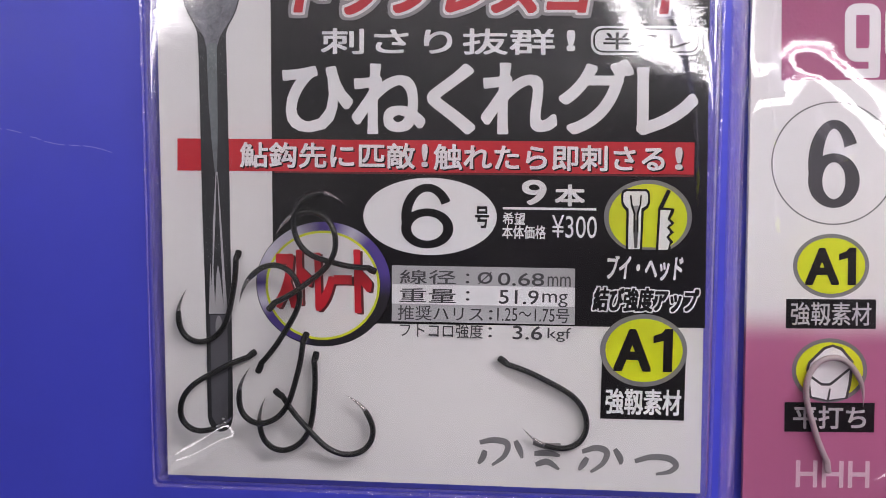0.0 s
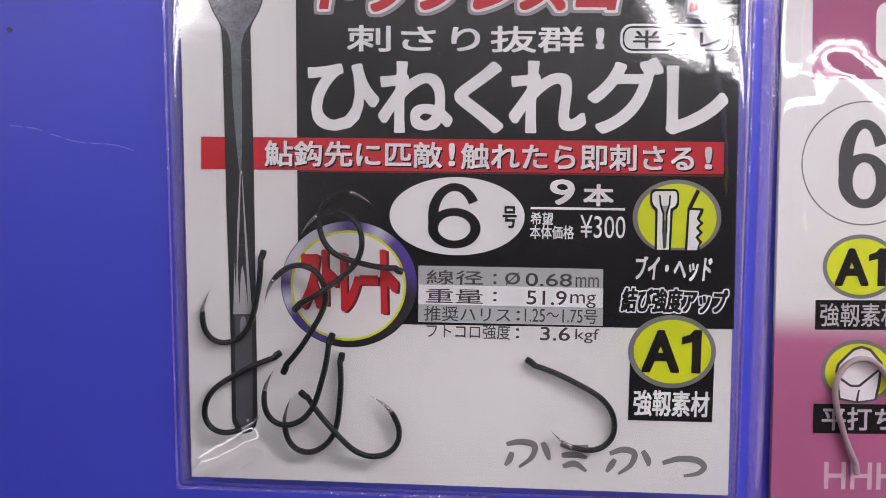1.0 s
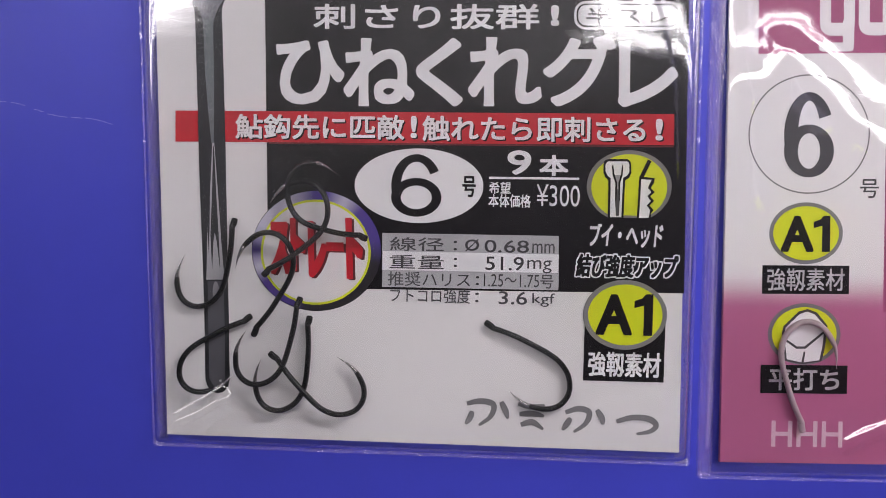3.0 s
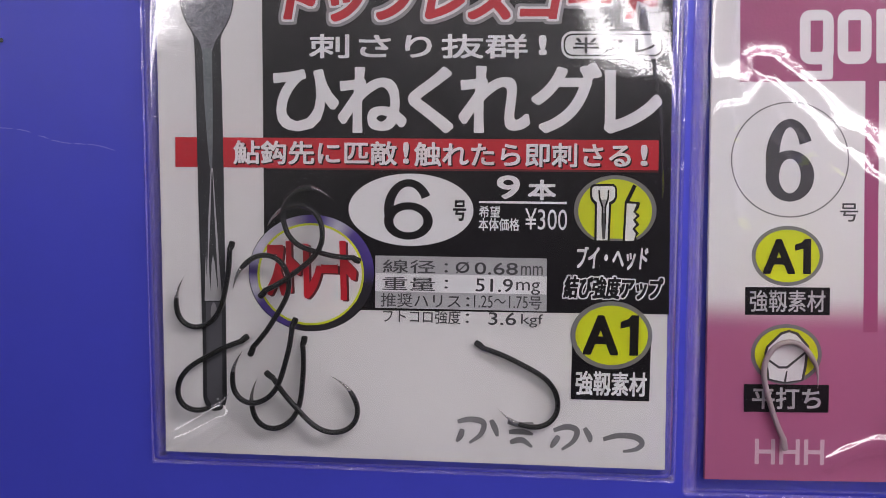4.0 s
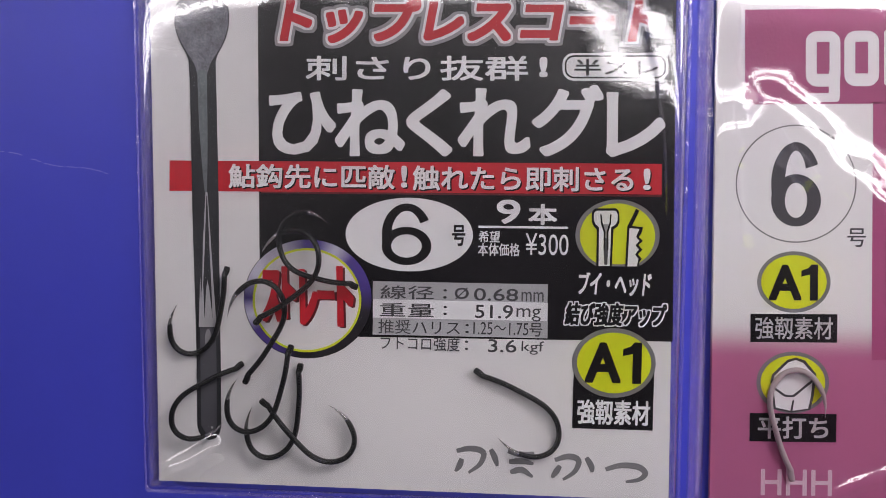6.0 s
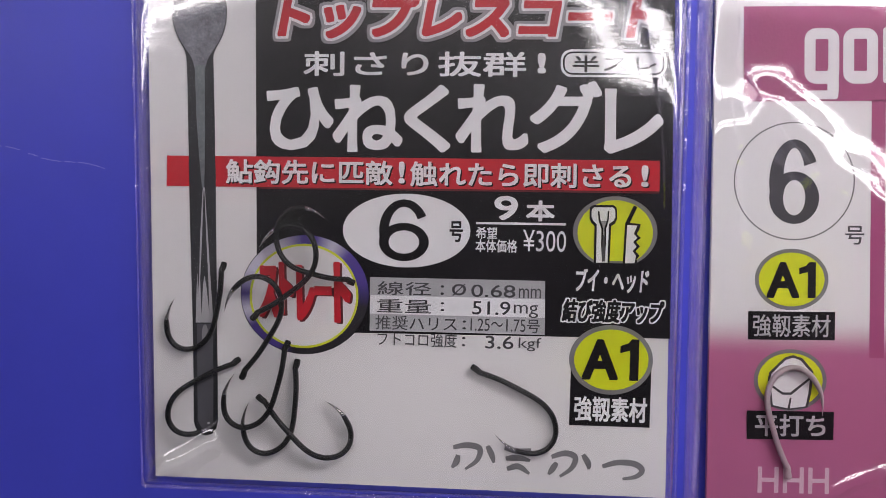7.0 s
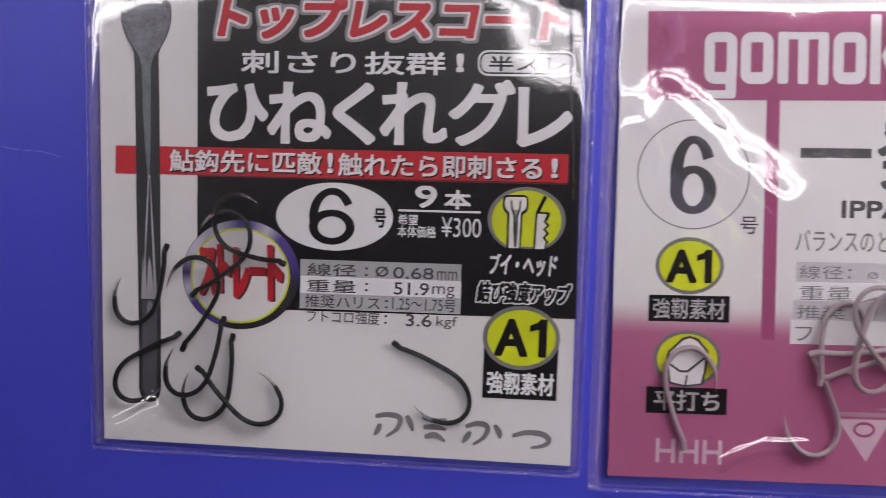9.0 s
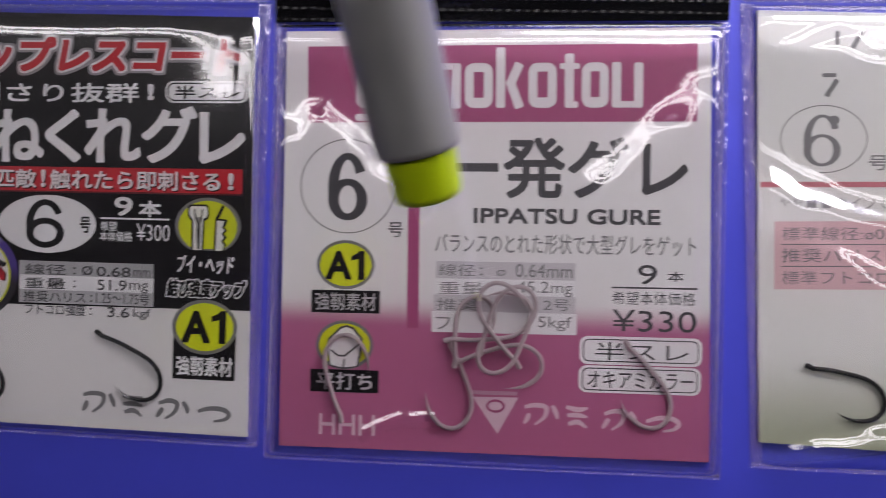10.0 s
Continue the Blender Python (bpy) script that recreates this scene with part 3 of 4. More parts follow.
for shift, lay, colour in ((0.16, 3, BLACK), (0.0, 4, INK_WHITE)):
    ink.text("鮎鈎先に匹敵", -7.41, 12.59, 19.83, 2.89, 0.53, lay, colour, 0.022, dx=shift, dy=-shift)
    ink.text("!", 3.60, 12.76, 0.74, 2.62, 0.53, lay, colour, 0.03, dx=shift, dy=-shift)
    ink.text("触れたら即刺さる", 17.67, 12.75, 26.13, 2.95, 0.52, lay, colour, 0.022, dx=shift, dy=-shift)
    ink.text("!", 32.34, 12.92, 0.87, 2.54, 0.51, lay, colour, 0.03, dx=shift, dy=-shift)
ink.oval("size_oval", 4.32, 5.89, 15.14, 8.74, 0.25, 2, INK_WHITE)
ink.six(4.02, 5.92, 5.92, 7.33, 0.25, 3, BLACK, 1.15, 0.9)
ink.text("号", 10.21, 5.89, 1.61, 2.49, 0.25, 3, BLACK, 0.02)
ink.text("9", 16.06, 8.80, 2.82, 2.89, 0.36, 2, INK_WHITE, 0.02)
ink.text("本", 20.12, 8.54, 3.42, 2.48, 0.34, 2, INK_WHITE, 0.035)
ink.bar("rule", 17.84, 6.99, 10.59, 0.27, 0.28, 2, INK_WHITE)
ink.text("希望", 13.83, 5.81, 2.55, 1.41, 0.24, 2, INK_WHITE, 0.015)
ink.text("本体価格", 15.00, 4.29, 4.97, 1.54, 0.18, 2, INK_WHITE, 0.015)
ink.text("¥300", 20.69, 5.02, 5.09, 2.55, 0.20, 2, INK_WHITE, 0.0)
# spade-end badge
ink.badge("badge", 29.00, 6.24, 9.96, 8.44, 0.25, 2, GREY)
ink.oval("badge_field", 29.00, 6.14, 8.89, 7.71, 0.24, 3, YELLOW)
ink.bar("badge_foot", 29.07, 2.15, 9.96, 0.80, 0.08, 4, BLACK)
ink.bar("badge_foot", 29.30, 2.55, 4.81, 0.54, 0.10, 3.6, GREY)
ink.quad("drawn_eye_line", [(25.91, 8.78), (26.00, 9.12), (26.34, 9.37), (28.73, 9.41), (29.04, 9.18), (29.15, 8.84), (29.20, 7.81), (28.98, 7.26), (28.50, 6.91), (28.39, 2.47), (26.55, 2.43), (26.53, 6.88), (26.14, 7.28), (25.93, 7.75)], 4.5, BLACK)
ink.quad("drawn_eye", [(26.15, 8.72), (26.28, 8.96), (26.48, 9.10), (28.66, 9.14), (28.84, 9.00), (28.94, 8.76), (28.96, 7.95), (28.76, 7.53), (28.23, 7.18), (28.15, 2.60), (26.82, 2.57), (26.79, 7.15), (26.38, 7.49), (26.16, 7.96)], 5, INK_WHITE)
ink.quad("drawn_groove", [(27.20, 7.50), (28.01, 7.52), (27.83, 6.35), (27.84, 2.73), (27.50, 2.72), (27.42, 6.35)], 5.6, MID_GREY)
ink.quad("drawn_groove", [(27.50, 5.87), (27.71, 5.87), (27.90, 4.51), (27.84, 2.73), (27.50, 2.72), (27.36, 4.50)], 6, DARK)
ink.quad("drawn_line", [(26.90, 8.66), (27.07, 8.66), (27.19, 7.71), (27.56, 6.62), (27.50, 4.50), (27.36, 4.50), (27.35, 6.55), (26.99, 7.57)], 6.4, BLACK)
ink.quad("drawn_line", [(28.23, 8.68), (28.06, 8.68), (28.01, 7.72), (27.69, 6.62), (27.80, 4.51), (27.94, 4.51), (27.90, 6.56), (28.18, 7.59)], 6.4, BLACK)
ink.quad("drawn_thread_line", [(31.11, 9.42), (31.53, 9.22), (30.68, 7.36), (31.98, 7.25), (31.85, 6.63), (31.52, 6.08), (32.01, 5.61), (31.47, 5.12), (31.96, 4.58), (31.43, 4.03), (31.92, 3.49), (31.58, 3.07), (31.73, 2.46), (29.96, 2.43), (30.13, 7.28)], 4.5, BLACK)
ink.quad("drawn_thread", [(30.38, 7.08), (31.57, 7.04), (31.18, 6.07), (31.60, 5.60), (31.13, 5.11), (31.55, 4.57), (31.09, 4.02), (31.51, 3.48), (31.32, 2.59), (30.23, 2.57)], 5, INK_WHITE)
ink.into = None
ink.text("ブイ・ヘッド", 28.77, 0.53, 8.63, 2.95, 0.02, 2, INK_WHITE, 0.02, 0.08)
ink.text("結び強度アップ", 28.97, -3.15, 11.90, 2.75, -0.13, 2, INK_WHITE, 0.03, 0.1, 0.055)
ink.text("結び強度アップ", 28.97, -3.15, 11.90, 2.75, -0.13, 3, BLACK, 0.03, 0.1)
# lower badge
ink.bar("badge_plate", 28.86, -13.23, 9.51, 7.13, -0.53, 2, BLACK)
ink.badge("badge", 28.85, -8.90, 9.91, 8.26, -0.36, 3, GREY)
ink.oval("badge_field", 28.88, -8.90, 8.77, 7.19, -0.36, 4, YELLOW)
ink.text("A", 27.57, -8.89, 4.29, 4.84, -0.35, 5, BLACK, 0.03)
ink.one(31.02, -8.86, 2.21, 4.90, -0.36, 5, BLACK)
ink.into = None
ink.text("強靱素材", 28.92, -14.78, 8.64, 2.96, -0.59, 4, INK_WHITE, 0.02)
# figures
ink.bar("table_row", 10.49, -0.80, 20.77, 2.15, -0.02, 3, LIGHT_GREY)
ink.bar("table_row", 10.53, -2.98, 20.77, 2.22, -0.11, 3, INK_WHITE)
ink.bar("table_row", 10.56, -5.10, 20.78, 2.02, -0.19, 3, LIGHT_GREY)
ink.text("線径", 4.20, -0.98, 6.33, 1.62, -0.02, 4, DARK, 0.008)
ink.text("：", 8.71, -1.07, 0.40, 1.14, -0.03, 4, DARK, 0.01)
ink.text("ø", 10.69, -1.00, 1.68, 1.48, -0.03, 4, DARK, 0.0)
ink.text("0.68", 14.76, -1.06, 5.24, 1.48, -0.04, 4, DARK, 0.008)
ink.text("mm", 19.09, -1.22, 2.62, 1.14, -0.05, 4, DARK, 0.0)
ink.text("重量", 4.20, -3.07, 6.40, 1.62, -0.11, 4, DARK, 0.008)
ink.text("：", 8.75, -3.05, 0.40, 1.08, -0.11, 4, DARK, 0.01)
ink.text("51.9", 14.56, -3.08, 4.50, 1.61, -0.11, 4, DARK, 0.008)
ink.text("mg", 18.66, -3.38, 2.88, 1.55, -0.13, 4, DARK, 0.0)
ink.text("推奨ハリス", 5.69, -5.09, 9.70, 1.68, -0.19, 4, DARK, 0.004)
ink.text("：", 11.40, -5.16, 0.40, 1.08, -0.19, 4, DARK, 0.008)
ink.text("1.25～1.75", 15.40, -5.08, 6.51, 1.48, -0.19, 4, DARK, 0.0)
ink.text("号", 19.56, -5.14, 1.54, 1.61, -0.20, 4, DARK, 0.008)
ink.text("フトコロ強度", 5.85, -7.04, 9.43, 1.68, -0.26, 4, DARK, 0.004)
ink.text("：", 11.37, -7.14, 0.40, 1.14, -0.27, 4, DARK, 0.008)
ink.text("3.6", 15.61, -7.13, 3.36, 1.55, -0.27, 4, DARK, 0.008)
ink.text("kgf", 19.23, -7.30, 2.68, 1.61, -0.28, 4, DARK, 0.0)
# round badge under the hooks
ink.badge("round_badge", -7.62, -1.96, 15.33, 14.23, -0.05, 2, BLACK)
DEEP, PALE, NIGHT = (0.07, 0.04, 0.26), (0.55, 0.53, 0.66), (0.012, 0.010, 0.016)
rx, ry, rw, rh, ra = -7.62, -1.96, 15.20, 14.09, -0.05
RIM = rim_mat("ink_violet_rim", rx, ry, ((0.0, DEEP), (0.045, PALE), (0.09, DEEP), (0.17, DEEP), (0.22, NIGHT), (0.47, NIGHT), (0.53, DEEP), (0.62, DEEP), (0.67, PALE), (0.72, DEEP), (0.76, DEEP), (0.83, PALE), (0.93, PALE), (1.0, DEEP)))
ink.ring("violet_rim", rx, ry, rw, rh, ra, 2.5, RIM, 1.25)
ink.oval("round_badge_line", -7.72, -2.13, 12.97, 12.41, -0.06, 3, YELLOW)
ink.oval("round_badge_field", -7.72, -2.13, 12.43, 11.87, -0.06, 4, WHITE)
for sign, x, y, w, h in (
    ("ス", -11.93, -1.71, 2.53, 6.30),
    ("ト", -9.81, -1.26, 1.85, 6.30),
    ("レ", -7.53, -1.76, 2.26, 6.71),
    ("ー", -5.46, -1.45, 2.05, 1.15),
    ("ト", -3.17, -1.61, 2.05, 7.26),
):
    fat = 0.0 if sign == "ー" else 0.03
    ink.text(sign, x, y, w, h, -0.05, 4.6, DARK_RED, fat, -0.04, dx=0.28, dy=-0.16)
    ink.text(sign, x, y, w, h, -0.05, 5.6, RED, fat, -0.04)
ink.into = None
# maker's mark, drawn as plain brush strokes
brush_mark(ink, 21.60, -21.19, 22.50, 3.91, -2.6, 2, GREY)

# ---- second pack: white and magenta card ----
card_b, ink = card_body("hook_card", [(40.51, -26.18), (103.65, -25.93), (101.88, 36.74), (40.24, 35.27)], CARD_2_FADE, "white card fading to magenta inside a clear bag")
ink.bar("header_band", 71.86, 28.15, 56.56, 11.17, 1.31, 1, MAGENTA, label="magenta header band")
ink.quad("upright_stripe", [(59.19, -8.01), (60.91, -7.95), (60.34, 22.44), (58.70, 22.40)], 1, MAGENTA, "magenta upright stripe")
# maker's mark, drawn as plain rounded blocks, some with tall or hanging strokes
x, y, w, h, a = 71.58, 27.86, 42.20, 6.53, 1.30
cell = w / 9.35
at = x - w / 2
for kind, span in zip(("hang", "slot", "wide", "slot", "tall", "slot", "thin", "slot", "open"), (1, 1, 1.55, 1, 1.05, 1, 0.7, 0.95, 1.1)):
    cx, half = at + span * cell / 2, span * cell * 0.45
    cy = y + (cx - x) * math.tan(radians(a))
    side = cell * 0.29
    at += span * cell
    if kind in ("hang", "slot"):
        ink.frame_line("mark_block", cx, cy, 2 * half, h, a, 2, INK_WHITE, cell * 0.30, side * 0.98)
        ink.bar("mark_stroke", cx, cy - 0.34 * h, 1.5 * half, h * 0.14, a, 2.2, INK_WHITE)
    if kind == "hang":
        ink.bar("mark_stroke", cx + half - side / 2, cy - h * 0.45, side, h * 0.5, a, 2.3, INK_WHITE, 0.3)
        ink.bar("mark_stroke", cx, cy - h * 0.70, 2 * half, h * 0.16, a, 2.5, INK_WHITE, 0.45)
    if kind in ("wide", "open"):
        for place in (-1, 0, 1) if kind == "wide" else (-1, 1):
            ink.bar("mark_stroke", cx + place * (half - side / 2), cy, side, h, a, 2, INK_WHITE, 0.35)
        ink.bar("mark_stroke", cx, cy + (0.43 if kind == "wide" else -0.43) * h, 1.9 * half, h * 0.14, a, 2.3, INK_WHITE, 0.3)
    if kind == "tall":
        ink.bar("mark_stroke", cx - half + side / 2, cy + h * 0.17, side, h * 1.34, a, 2, INK_WHITE, 0.25)
        ink.bar("mark_stroke", cx + half * 0.25, cy + h * 0.24, side, h * 0.56, a - 24, 2.2, INK_WHITE, 0.25)
        ink.bar("mark_stroke", cx + half * 0.30, cy - h * 0.20, side, h * 0.64, a + 20, 2.4, INK_WHITE, 0.25)
    if kind == "thin":
        ink.bar("mark_stroke", cx, cy + h * 0.10, side, h * 1.2, a, 2, INK_WHITE, 0.3)
        ink.bar("mark_stroke", cx, cy + h * 0.42, 2 * half, h * 0.13, a, 2.2, INK_WHITE, 0.2)
        ink.bar("mark_stroke", cx + half * 0.35, cy - h * 0.43, half * 1.2, h * 0.14, a, 2.4, INK_WHITE, 0.25)
ink.ring("size_ring", 49.89, 12.68, 14.20, 13.95, 1.00, 1, GREY, 0.16)
ink.six(49.89, 12.61, 5.85, 9.95, 1.00, 1, DARK, 1.62, 1.02)
ink.text("号", 57.12, 6.45, 2.22, 2.22, 0.88, 1, DARK, 0.008)
ink.badge("badge", 49.87, 1.08, 8.63, 7.26, 0.78, 1, GREY)
ink.oval("badge_field", 49.87, 1.08, 7.70, 6.35, 0.78, 2, YELLOW)
ink.text("A", 48.85, 1.00, 3.85, 4.25, 0.78, 3, BLACK, 0.03)
ink.one(51.71, 1.05, 1.95, 4.25, 0.78, 3, BLACK)
ink.into = None
ink.bar("badge_plate", 49.99, -4.38, 10.2, 3.35, 0.67, 1, BLACK)
ink.text("強靱素材", 49.99, -4.38, 9.12, 2.64, 0.67, 2, LIGHT_GREY, 0.01)
ink.badge("badge", 50.00, -10.81, 8.55, 7.30, 0.53, 1, GREY)
ink.oval("badge_field", 50.00, -10.81, 7.60, 6.40, 0.53, 2, YELLOW)
ink.quad("drawn_tip", [(47.34, -10.72), (47.53, -9.90), (49.26, -8.15), (50.27, -7.83), (51.37, -8.18), (52.70, -9.73), (52.48, -12.33), (52.11, -13.98), (49.87, -14.37), (47.82, -14.00)], 3, DARK)
ink.quad("drawn_tip", [(47.62, -10.79), (47.80, -10.03), (49.40, -8.43), (50.28, -8.13), (51.17, -8.46), (52.36, -9.80), (52.14, -12.34), (51.84, -13.85), (49.87, -14.17), (48.02, -13.79)], 4, INK_WHITE)
ink.quad("drawn_fold", [(47.90, -11.40), (49.15, -12.26), (50.03, -12.25), (52.37, -10.28), (52.38, -10.62), (50.17, -12.52), (49.08, -12.54), (47.91, -11.74)], 5, DARK)
ink.quad("drawn_fold", [(49.98, -12.86), (50.18, -12.86), (50.01, -14.16), (49.73, -14.17)], 5, DARK)
ink.into = None
ink.bar("badge_plate", 50.12, -16.15, 10.2, 3.36, 0.42, 2.5, BLACK)
ink.text("平打ち", 50.12, -16.15, 8.30, 2.65, 0.42, 3, LIGHT_GREY, 0.02)
ink.text("HHH", 50.67, -22.65, 8.40, 3.10, 0.28, 1, BRIGHT_PINK, 0.012)
ink.text("一", 67.58, 15.87, 8.80, 1.23, 1.06, 1, DARK, 0.0)
ink.text("発グレ", 85.98, 16.17, 26.55, 8.93, 1.05, 1, DARK, 0.02)
ink.text("IPPATSU GURE", 82.04, 9.06, 26.98, 2.28, 0.91, 1, DARK, 0.03)
ink.text("バランスのとれた形状で大型グレをゲット", 81.89, 4.98, 37.72, 2.93, 0.82, 1, GREY, 0.004)
ink.bar("table_row", 73.41, 0.91, 20.38, 2.53, 0.75, 1, SILVER)
ink.bar("table_row", 73.33, -1.55, 20.71, 2.37, 0.70, 1, INK_WHITE)
ink.bar("table_row", 73.41, -3.96, 20.72, 2.45, 0.64, 1, SILVER)
ink.bar("table_row", 73.42, -6.74, 21.21, 3.11, 0.58, 1, INK_WHITE)
ink.text("線径：ø", 68.57, 0.83, 9.79, 1.72, 0.75, 2, GREY, 0.0)
ink.text("0.64mm", 79.04, 1.06, 8.24, 1.96, 0.74, 2, GREY, 0.0)
ink.text("重量", 67.02, -1.81, 6.53, 1.80, 0.70, 2, GREY, 0.0)
ink.text("45.2mg", 79.21, -1.59, 8.08, 2.20, 0.69, 2, GREY, 0.0)
ink.text("推奨", 66.53, -4.25, 6.05, 1.72, 0.65, 2, GREY, 0.0)
ink.text("2号", 81.02, -3.89, 3.79, 1.71, 0.64, 2, GREY, 0.0)
ink.text("フ", 64.50, -7.08, 2.13, 1.81, 0.59, 2, GREY, 0.0)
ink.text("5kgf", 80.83, -6.63, 4.84, 2.12, 0.57, 2, GREY, 0.0)
ink.text("9", 93.94, 0.95, 2.79, 2.84, 0.72, 1, DARK, 0.0)
ink.text("本", 97.97, 0.77, 2.38, 1.54, 0.71, 1, DARK, 0.01)
ink.bar("rule", 95.00, -0.96, 12.28, 0.24, 0.68, 1, DARK)
ink.text("希望本体価格", 94.93, -2.46, 11.88, 1.94, 0.65, 1, DARK, 0.0)
ink.text("¥330", 95.12, -5.74, 12.04, 3.16, 0.57, 1, DARK, 0.0)
ink.bar("pill", 93.32, -10.19, 17.58, 4.14, 0.48, 1, INK_WHITE, 1.2)
ink.frame_line("pill_line", 93.32, -10.19, 16.62, 3.33, 0.48, 2, DARK, 0.9, 0.16)
ink.text("半スレ", 93.48, -10.30, 13.42, 2.60, 0.47, 2, DARK, 0.0)
ink.bar("pill", 93.30, -14.41, 17.58, 3.98, 0.38, 1, INK_WHITE, 1.2)
ink.frame_line("pill_line", 93.30, -14.41, 16.62, 3.33, 0.38, 2, DARK, 0.9, 0.16)
ink.text("オキアミカラー", 93.39, -14.45, 15.18, 2.44, 0.38, 2, DARK, 0.004)
ink.bar("mark_stroke", 72.42, -17.07, 6.51, 0.57, 0.36, 1, PALE_PINK)
ink.quad("mark_triangle", [(69.18, -17.74), (72.94, -23.08), (75.85, -17.62)], 1, BRIGHT_PINK)
ink.ring("mark_stroke", 72.56, -18.99, 2.77, 1.97, 0.32, 2, MAGENTA, 0.35)
brush_mark(ink, 87.97, -20.13, 22.33, 3.91, -1.2, 1, BRIGHT_PINK)

# ---- third pack: pale card fading to olive ----
card_c, ink = card_body("hook_card", [(110.66, -22.70), (171,-24.5), (170,38.5), (108.23, 39.26)], CARD_3_FADE, "pale grey card fading to olive inside a clear bag")
ink.ring("size_ring", 118.07, 21.07, 12.18, 9.72, 1.46, 1, GREY, 0.14)
ink.six(117.88, 20.87, 5.19, 7.39, 1.46, 1, GREY, 1.05, 0.42)
ink.oval("figure_ball", 119.42, 23.79, 1.5, 1.3, 0, 1.5, GREY)
ink.text("号", 125.75, 17.87, 2.81, 2.16, 1.42, 1, GREY, 0.008)
ink.bar("rule", 131.12, 14.92, 43.25, 0.80, 1.41, 1, ROSE_RED, label="rose-red printed rule")
ink.bar("logo_stroke", 119.47, 35.24, 0.63, 2.40, 1.62, 1, GREY, 0.2)
ink.bar("logo_stroke", 118.52, 30.15, 1.96, 0.56, 1.56, 1, GREY, 0.2)
x, y, w, h, a = 118.94, 28.35, 1.57, 2.56, 1.54
ink.bar("logo_stroke", x, y, 0.7, h * 1.1, a - 32, 1, GREY, 0.2)
x, y, w, h, a = 122.25, 35.20, 1.95, 3.03, 1.62
ink.bar("logo_stroke", x, y, 0.7, h * 1.1, a - 30, 1, GREY, 0.2)
ink.text("やや", 113.87, 11.99, 3.16, 1.29, 1.46, 1, GREY, 0.0)
for k in range(2):
    x, y, w, h, a = 116.72, 11.90, 1.58, 1.61, 1.47
    ink.bar("blurred_sign", x + k * 2.1, y, w * 0.8, h * 0.8, a, 1, MID_GREY)
ink.text("タイプで", 123.82, 12.08, 7.59, 1.61, 1.47, 1, GREY, 0.0)
ink.bar("figure_field", 126.68, 4.72, 29.77, 9.74, 1.64, 1, ROSE, label="rose-tinted table of figures")
ink.bar("rule", 126.70, 6.29, 28.04, 0.16, 1.60, 2, GREY)
ink.bar("rule", 126.82, 3.16, 28.05, 0.16, 1.67, 2, GREY)
ink.text("標準線径:ø0.7", 120.85, 7.66, 16.26, 1.93, 1.57, 2, GREY, 0.0)
ink.text("推奨ハリス", 119.78, 4.52, 13.92, 2.02, 1.64, 2, GREY, 0.0)
ink.text("標準フトコロ", 120.49, 1.35, 15.10, 1.94, 1.71, 2, GREY, 0.0)

# ---- hooks ----
DARK_HOOK = "glossy black spade-end hook with a bright point"
fish_hook(DARK_HOOK + " in the tangle", (-17.31, 1.74), (-18.03, -9.01), -1, 0.55, DARK_WIRE, 2, 0)
fish_hook(DARK_HOOK + " at the card's foot", (-14.97, -9.83), (-24.27, -13.87), 1, 0.6, DARK_WIRE, 3, 0, 1.05)
fish_hook(DARK_HOOK + " in the tangle", (-14.95, -11.95), (-8.12, -2.92), 1, 1.0, DARK_WIRE, 4, 0, 1.0, 1.08)
fish_hook(DARK_HOOK + " in the tangle", (-1.55, -0.25), (-11.45, 0.75), -1, 0.9, DARK_WIRE, 0, 0, 1.0, 1.38)
fish_hook(DARK_HOOK + " in the tangle", (-13.75, -4.75), (-4.38, 0.82), 1, 1.4, DARK_WIRE, -4, 0, 1.0, 1.22)
fish_hook(DARK_HOOK + " in the tangle", (-9.41, -7.30), (-10.98, -18.21), -1, 1.1, DARK_WIRE, 3, 2)
fish_hook(DARK_HOOK + " at the card's foot", (-8.41, -9.57), (-8.03, -20.72), -1, 0.6, DARK_WIRE, -2, 0)
fish_hook(DARK_HOOK + " at the card's foot", (-12.71, -13.80), (-5.75, -22.95), 1, 1.0, DARK_WIRE, -3, 0)
fish_hook(DARK_HOOK + " lying alone", (12.25, -10.15), (23.80, -14.50), -1, 0.45, DARK_WIRE, 0, 0)
PALE_HOOK = "pinkish silver spade-end hook"
fish_hook(PALE_HOOK + " lying over a badge", (50.17, -22.30), (45.38, -11.08), -1, 0.45, PINK_WIRE, 0, 0, bright=False)
fish_hook(PALE_HOOK + " lying alone", (90.78, -8.70), (99.89, -17.32), -1, 0.45, PINK_WIRE, 0, 0, bright=False)
for eye, far, side, z, tilt, lift in (
    ((65.24, -9.20), (71.04, -20.14), -1, 0.6, 0, 0),
    ((66.25, -12.74), (77.28, -7.94), -1, 0.9, 3, 2),
    ((64.66, -9.30), (77.32, -9.43), 1, 1.1, 4, -2),
    ((69.97, -11.86), (72.12, -0.58), -1, 1.3, 8, 2),
    ((77.59, -4.62), (74.76, -14.67), -1, 1.4, -8, 3),
    ((66.53, -13.48), (65.90, -3.10), -1, 1.0, 6, -1),
    ((76.11, -12.96), (67.59, -4.29), -1, 1.7, -6, 2),
):
    fish_hook(PALE_HOOK + " in a tangle", eye, far, side, z, PINK_WIRE, tilt, lift, bright=False)
fish_hook("dark grey spade-end hook under clear film", (116.46, -11.44), (128.16, -12.62), -1, 0.45, DARK_WIRE, 0, 0, bright=False)

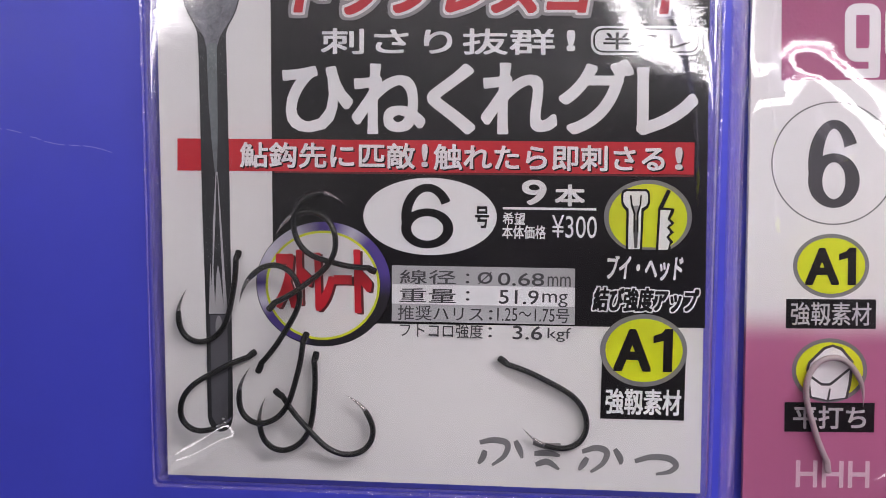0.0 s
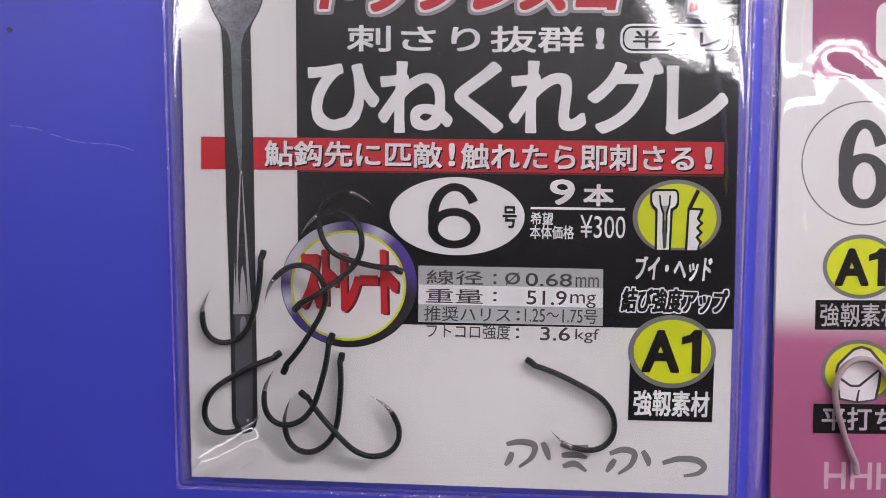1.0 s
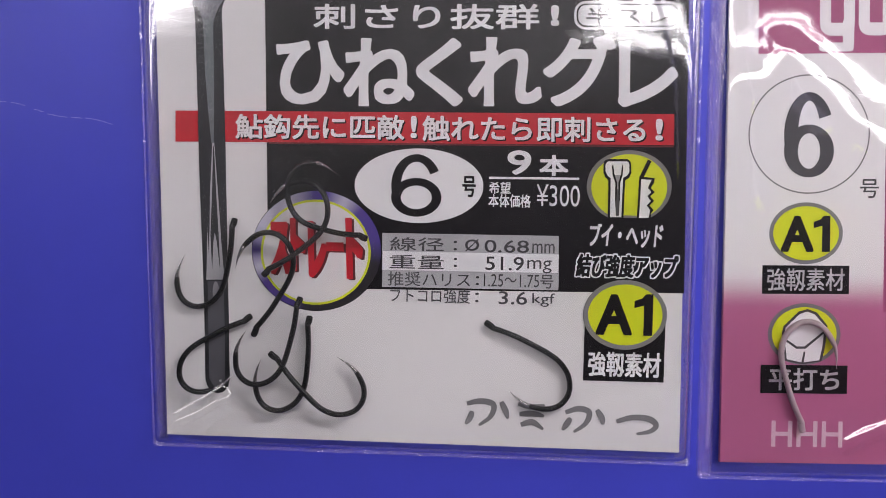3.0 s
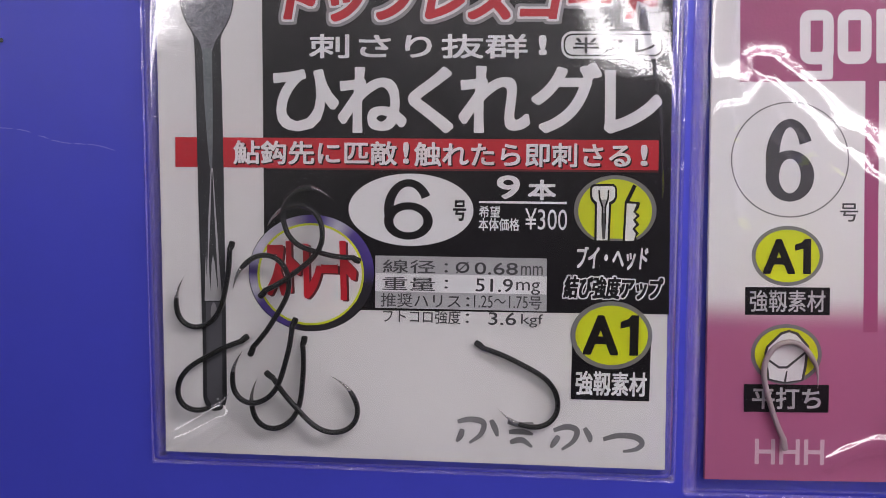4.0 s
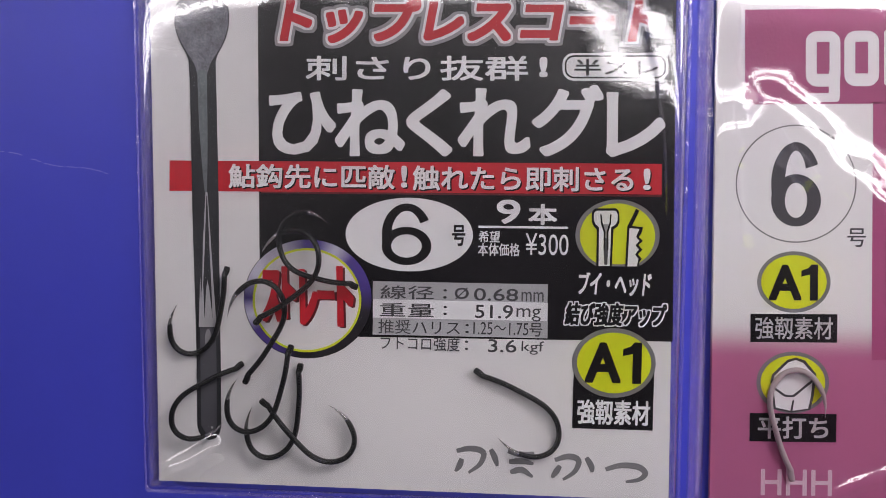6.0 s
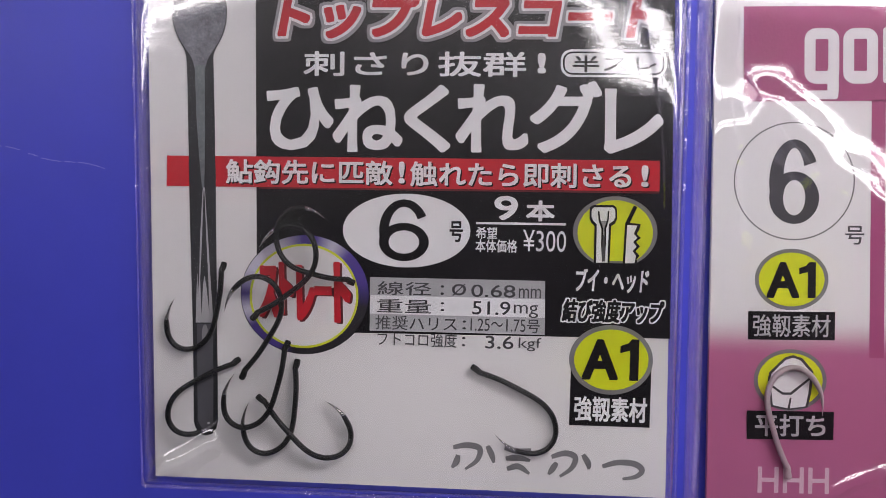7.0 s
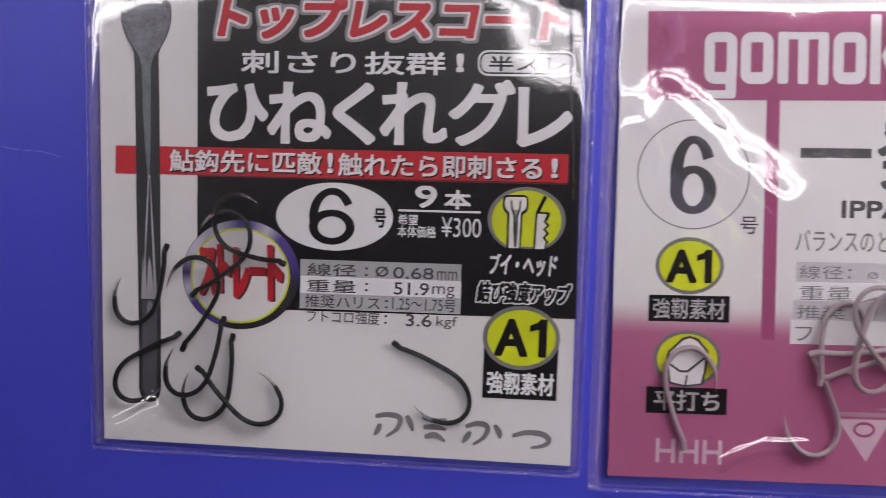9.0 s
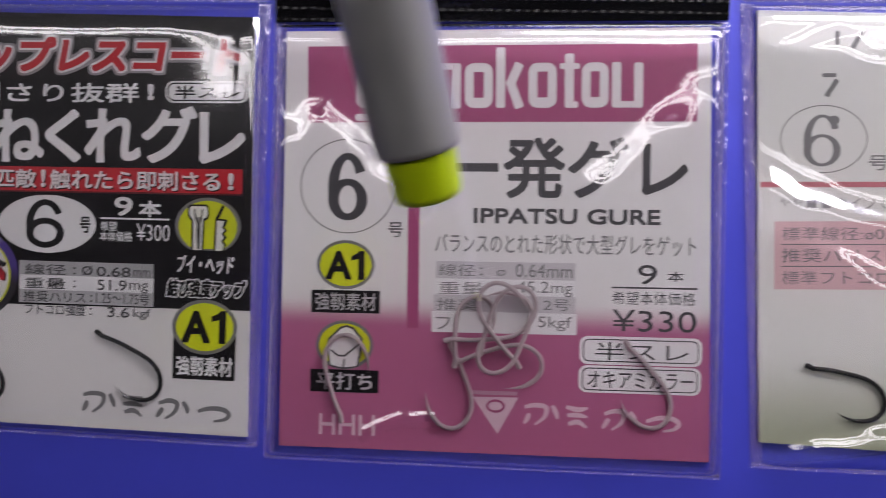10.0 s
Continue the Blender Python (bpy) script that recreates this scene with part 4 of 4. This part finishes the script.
# ---- bags ----
plastic_bag("clear plastic bag round a black and white card, crinkled edges", [(-26.8,-25.35), (36.9,-26.6), (37.3,39.4), (-29.3,39.2)],
            [(*(-15.22, -6.46), 1.3, 9), (*(-25.5, -23.3), -0.6, 2.2), (*(17.97, -15.27), 0.4, 6), (*(-5.19, 42.78), 1.0, 11), (*(14.92, 43.01), 0.8, 11), (*(33.5, 19.5), 0.75, 6.0)],
            [(((-26.14, -25.62), (-25.68, -24.42), (-24.31, -23.13), (-21.67, -21.55), (-19.31, -20.32), (-17.51, -19.42)), 0.95, 1.25)],
            3.0, CLEAR_GRIP, "clear knurled strip", 1.0, 0.25, 1.8, 0.7)
plastic_bag("clear plastic bag round a magenta card, black knurled head", [(38.2,-28.1), (105.3,-28.3), (104.25,37.6), (38.5,36.5)],
            [(*(71.71, -9.13), 1.3, 8), (*(94.80, -14.89), 0.6, 6), (*(70.88, -9.16), 2.0, 18), (*(44.26, 49.87), 1.6, 13), (*(69.15, 50.04), 1.6, 13), (*(93.45, 50.21), 1.6, 13)],
            [(((87.82, 12.79), (91.19, 16.30), (100.93, 25.20)), 0.62, 3.2), (((96.41, 21.46), (101.60, 17.19), (104.97, 21.48)), 0.50, 2.5),
             (((41.41, 18.01), (44.06, 18.59), (45.87, 21.21), (59.20, 8.62)), 0.58, 3.3), (((53.59, -23.19), (55.65, -21.90), (59.08, -20.58), (63.79, -20.30)), 0.5, 1.0), (((51.68, -26.37), (59.45, -26.43), (68.14, -26.53)), 0.5, 0.9)],
            11.0, BLACK_GRIP, "black knurled strip", 1.0, 0.32, 0.8, 0.75)
plastic_bag("clear wrinkled plastic bag round an olive card", [(109.9,-26.4), (173,-27), (172,40.5), (106.2,40.3)],
            [(*(122.77, -15.43), 0.9, 8), (*(126.93, -0.71), 1.6, 19), (*(112.40, 52.73), 1.4, 13), (*(129.53, 52.83), 1.4, 13)],
            [(((107.16, 15.16), (108.76, 14.24), (113.12, 12.04), (118.64, 9.72), (126.26, 7.87)), 0.95, 2.6), (((107.99, 13.54), (109.38, 11.98), (113.26, 7.95), (118.85, 3.73), (126.62, -1.59)), 0.95, 2.6),
             (((106.33, 37.07), (117.28, 37.21), (112.71, 33.14), (126.39, 29.76), (132.90, 25.89)), 0.55, 2.8), (((114.55, -24.58), (120.68, -22.84), (130.79, -19.97)), 1.75, 2.5)],
            17.0, CLEAR_GRIP, "clear knurled strip", 1.2, 0.40, 1.4, 1.8)

# ---- pen held over the second pack ----
pen = thing("pen", (67.3, 7.95, 72.0), "grey pen with a lime green end, pointing down", "pen")
axis = Vector((-2.24, 9.31, 3.64)).normalized()
pen.rotation_euler = axis.to_track_quat("Z", "Y").to_euler()


def lathe_bm(profile, sides=48):
    bm = bmesh.new()
    loops = [[bm.verts.new((r * MM * math.cos(2 * math.pi * j / sides), r * MM * math.sin(2 * math.pi * j / sides), z * MM)) for j in range(sides)] for r, z in profile]
    for a, b in zip(loops, loops[1:]):
        for j in range(sides):
            bm.faces.new((a[j], a[(j + 1) % sides], b[(j + 1) % sides], b[j]))
    bm.faces.new(loops[0][::-1])
    bm.faces.new(loops[-1])
    return bm


PR = 2.24   # half the barrel's thickness
part("end_cap", lathe_bm(((PR * 0.70, 0), (PR * 0.78, 0.12), (PR * 0.82, 0.5), (PR * 0.86, PR * 1.25), (PR * 0.86, PR * 1.6))), PEN_LIME, pen, "lime green end cap", True)
part("barrel", lathe_bm(((PR * 0.90, PR * 1.15), (PR * 0.99, PR * 1.2), (PR, PR * 1.35), (PR * 1.03, PR * 6), (PR * 1.05, 55), (PR * 1.0, 94), (PR * 0.8, 96))), PEN_GREY, pen, "matt grey barrel", True)
